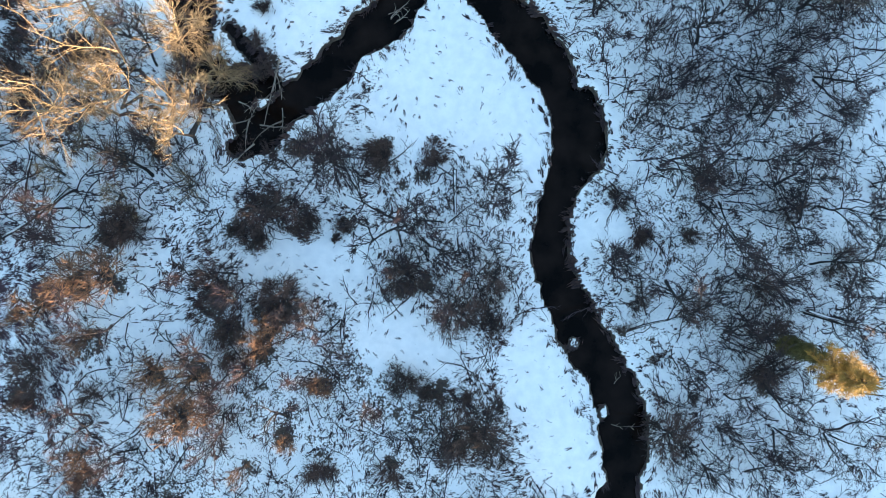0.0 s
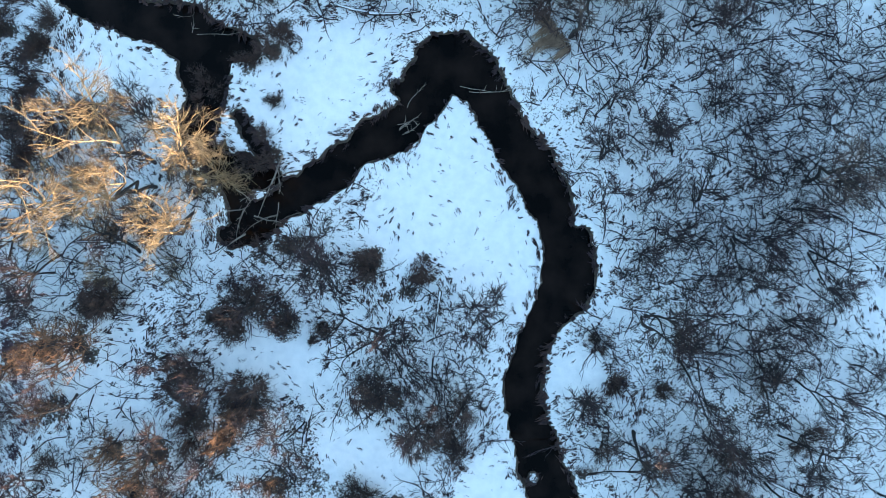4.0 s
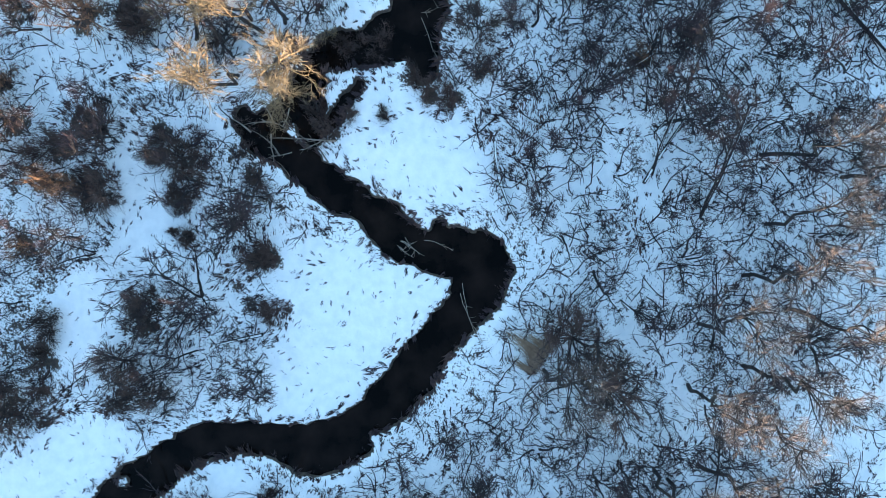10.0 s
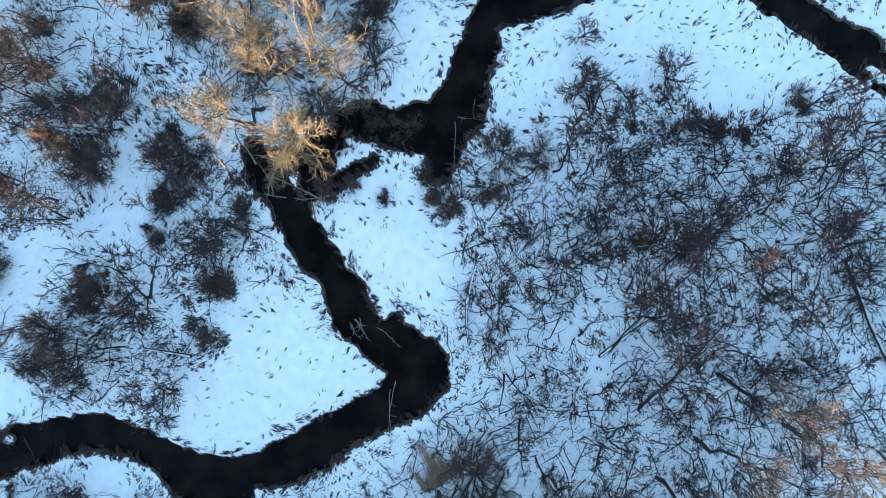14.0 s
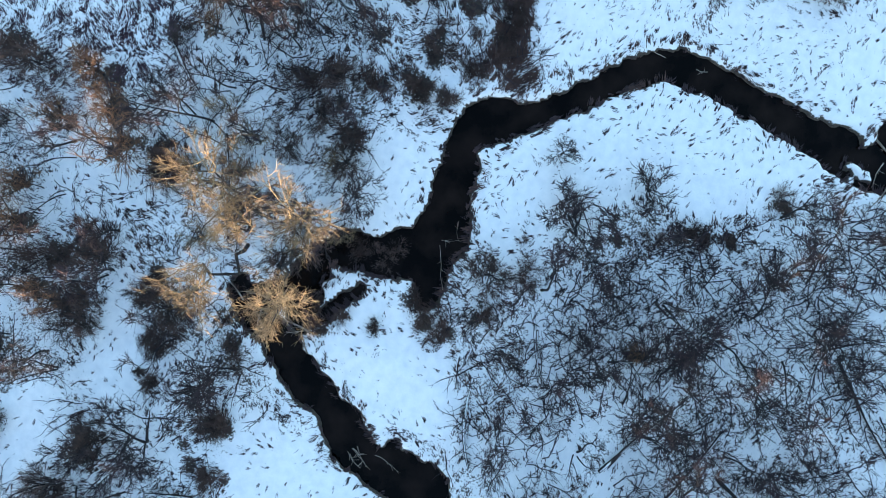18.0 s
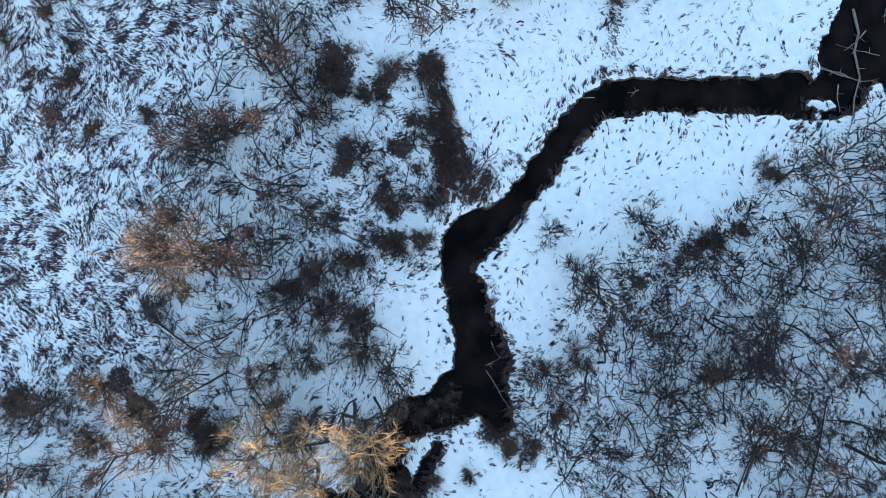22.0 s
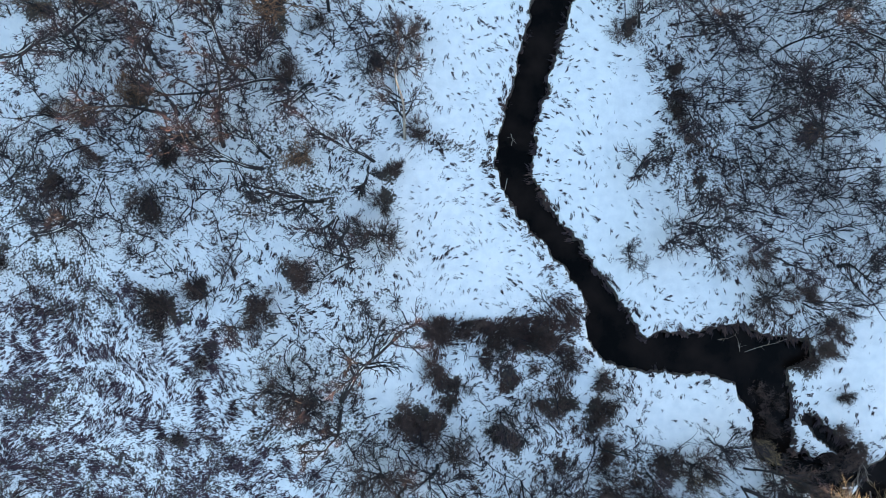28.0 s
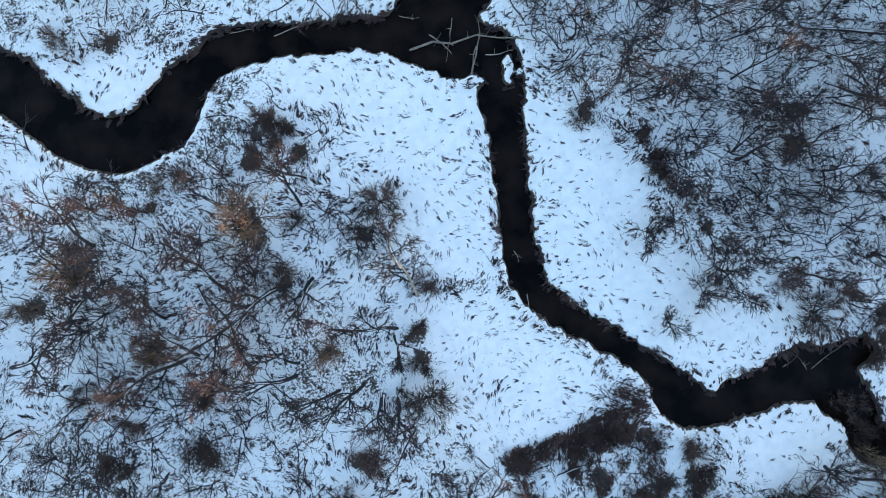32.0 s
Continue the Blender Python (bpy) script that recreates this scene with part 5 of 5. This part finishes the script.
def tufts(name, label, spots, size, blades, bow, mat, category="grass", spread=0.34, width=0.08):
    """Withered grass: many tufts of blades in one sheet."""
    mesh = Mesh()
    r = random.Random(name)
    for x, y in spots:
        z, a0, s = footing(x, y), float(wind(np.array(x), np.array(y))), size * r.uniform(0.35, 1.5)
        fan = 0.10 + 0.36 * r.random() ** 3
        for _ in range(r.randint(blades // 2, blades + blades // 2)):
            a = a0 + r.gauss(0, fan)
            d, b = s * r.uniform(-0.4, 0.4), s * spread * 0.7 * r.uniform(-1, 1)
            mesh.leaf(Vector((x + math.cos(a0) * d - math.sin(a0) * b, y + math.sin(a0) * d + math.cos(a0) * b, z - 0.03)), Vector((math.cos(a), math.sin(a), 0)), s * r.uniform(0.5, 1.15), width * r.uniform(0.6, 1.6), r.uniform(*bow))
    return tagged(new(name, mesh.data(name, (mat,))), label, category, kind="stuff")


x, y, d, o, r = scatter(76000, 91)
tz = blob(x, y, TUSSOCKY)
u = r.rand(len(x))
patch = fbm(x, y, 6.0, 2, 77)
lush = blob(x, y, GRASSY)
field = (d > 0.3) & (tz > -0.25 + 0.3 * patch) & (u < 0.92 + 0.9 * patch + 1.8 * fbm(x, y, 1.2, 2, 99))
shore = (d > 0.02) & (d < 1.0) & (u < 0.65) & ~field
wood = (d > 0.8) & (o < -0.02 + 0.3 * patch) & ((u < 0.66 - 0.2 * eastern(x, y) - 0.12 * glade(x, y) - 0.25 * clearing(x, y) + 0.9 * patch) | (lush > 0)) & ~field & ~shore
meadow = (d > 0.8) & (o >= -0.02 + 0.3 * patch) & (u < 0.055 + (0.35 + 1.8 * fbm(x, y, 2.2, 2, 81)) * np.clip(3 * lush, 0, 1) + 1.5 * np.clip(fbm(x, y, 3.0, 3, 79) - 0.04, 0, 1)) & ~field & ~shore
tufts("tussock_grass", "dense field of withered tussock grass poking through snow", [(a + e, b + g) for a, b in zip(x[field], y[field]) for e, g in ((0, 0), (0.32, 0.2), (-0.26, 0.34), (0.12, -0.33))], 0.44, 9, (0.4, 1.0), FIELD_GRASS, "grass", 0.34, 0.07)
sx, sy, sd, _, _ = scatter(150000, 97)
fringe = [(a, b) for a, b in zip(sx[(sd > -0.05) & (sd < 0.3)], sy[(sd > -0.05) & (sd < 0.3)])]
wet = (channel_distance(x, y, DITCH) + 4.0 * fbm(x, y, 2.2, 2, 43) < 0.4) & (d > 0.2)
tufts("ditch_grass", "dense brown dead sedge filling a wet ditch", list(zip(x[wet] + 0.2, y[wet] - 0.1)) + list(zip(x[wet] - 0.25, y[wet] + 0.2)), 0.8, 16, (0.3, 0.9), DEAD_SEDGE)
tufts("bank_grass", "withered grass fringe hanging over the creek banks", list(zip(x[shore], y[shore])) + fringe, 0.5, 12, (0.4, 1.0), GRASS)
sedgy = (sd > -0.05) & (((sd < 0.75) & (fbm(sx, sy, 7.0, 2, 141) > 0.02 + 0.15 * sd)) | ((sd < 0.8) & (blob(sx, sy, BANK_LEDGE) + fbm(sx, sy, 2.0, 2, 143) > 0)))
tufts("bank_sedge", "brown withered sedge along stretches of the creek bank", list(zip(sx[sedgy], sy[sedgy])), 0.55, 9, (0.5, 1.0), DEAD_SEDGE)
tufts("marsh_grass", "withered grass and litter among the trees in snow", list(zip(x[wood], y[wood])) + list(zip(x[wood][::3] + 0.41, y[wood][::3] - 0.33)), 0.5, 6, (0.6, 1.0), GRASS, "grass", 0.3, 0.085)
mx, my, md, mo, mr = scatter(120000, 131)
mats = (md > 0.7) & (blob(mx, my, TUSSOCKY) < 0.2) & (mo < -0.05) & (fbm(mx, my, 3.4, 3, 133) + 0.5 * fbm(mx, my, 15.0, 2, 137) - 0.07 * eastern(mx, my) - 0.1 * glade(mx, my) - 0.2 * clearing(mx, my) > 0.13 + 0.05 * mr.rand(len(mx)))
tufts("withered_ferns", "ragged brown mats of withered fern and sedge in snow", list(zip(mx[mats], my[mats])), 0.5, 6, (0.3, 0.9), DEAD_SEDGE, "fern", 0.5)
bx, by, bd, _, br = scatter(330000, 151)
brown_mat = (bd > 0.1) & (blob(bx, by, BROWN_MATS) + 0.35 * fbm(bx, by, 1.6, 2, 153) > 0.12 * br.rand(len(bx)))
tufts("fern_mat", "solid brown mounds of dead fern and sedge rising from snow", list(zip(bx[brown_mat], by[brown_mat])), 0.42, 8, (0.2, 0.8), DEAD_SEDGE, "fern", 0.5, 0.06)
fleck = (d > 0.5) & (o >= -0.05 + 0.3 * patch) & (r.rand(len(x)) < 0.09 + 0.26 * np.clip((-24 - x) / 12, 0, 1) + 2.6 * np.clip(fbm(x, y, 4.0, 3, 89) - 0.03, 0, 1)) & ~field & ~meadow
tufts("meadow_grass", "scattered withered grass tips in the open snow", list(zip(x[meadow], y[meadow])) + list(zip(x[fleck], y[fleck])), 0.42, 8, (0.7, 1.0), GRASS, "grass", 0.26, 0.06)


def undergrowth(spots):
    """Thin saplings that lean and arch, with a few forks and fine twigs."""
    mesh, r = Mesh(), random.Random(7)
    for x, y in spots:
        p = Vector((x, y, footing(x, y) - 0.05))
        a, lean = r.uniform(0, 6.283), r.uniform(0.15, 2.2)
        long = r.uniform(0.7, 2.0) if r.random() < 0.6 else r.uniform(2.0, 4.4)
        pts = crooked(r, p, Vector((math.cos(a) * lean, math.sin(a) * lean, 1.0)), long, 5, 0.27, -0.05)
        mesh.withe(pts, 0.038 + 0.02 * long)
        for _ in range(2 if long < 2 else 3):
            e, w = along(pts, r.uniform(0.25, 0.8))
            mesh.withe(crooked(r, e, turned(r, w, 38), long * r.uniform(0.25, 0.55), 3, 0.25), 0.055)
        for _ in range(3 if long < 2 else 6):
            e, w = along(pts, r.uniform(0.35, 1.0))
            mesh.hair(e, e + turned(r, w, 38) * r.uniform(0.2, 0.7), 0.045, 1)
    return tagged(new("undergrowth", mesh.data("undergrowth", (TWIG, FINE_TWIG))), "thin bare saplings and sticks among the trees", "undergrowth", kind="stuff")


x, y, d, o, r = scatter(42000, 17)
tz = blob(x, y, TUSSOCKY)
sparse = 0.22 * np.clip((-46 - x) / 6, 0, 1)
clumped = 1.9 * fbm(x, y, 4.2, 2, 83) + 0.5 * fbm(x, y, 11.0, 2, 84)
dense = (d > 1.2) & (o < -0.08) & (r.rand(len(x)) < 0.30 + 0.15 * eastern(x, y) - 0.2 * glade(x, y) - 0.2 * clearing(x, y) - sparse + 0.35 * np.clip(2 * blob(x, y, [(28, 17, 13), (4, 52, 12), (33, 26, 16), (38, 26, 14), (26, 43, 12), (30, 20, 14), (-24, 56, 9), (-20, 44, 9)]), 0, 1) + clumped) & (tz < 0.05)
ux, uy, ud, _, ur = scatter(130000, 19)
thick = (ud > 1.5) & (ur.rand(len(ux)) < 0.36 * np.clip(1.6 * blob(ux, uy, [(33, 26, 15), (40, 25, 12), (31, 19, 12), (31, 33, 9), (26, 45, 8), (13, 30, 7), (-29, 64, 7), (-21, 62, 6), (1, 36, 4), (29, -8, 6), (-10, 35, 6), (28, -19, 5), (31, 5, 5)]) + 0.9 * fbm(ux, uy, 5.0, 2, 87), 0, 1))
undergrowth(list(zip(x[dense], y[dense])) + list(zip(ux[thick], uy[thick]))[::2])
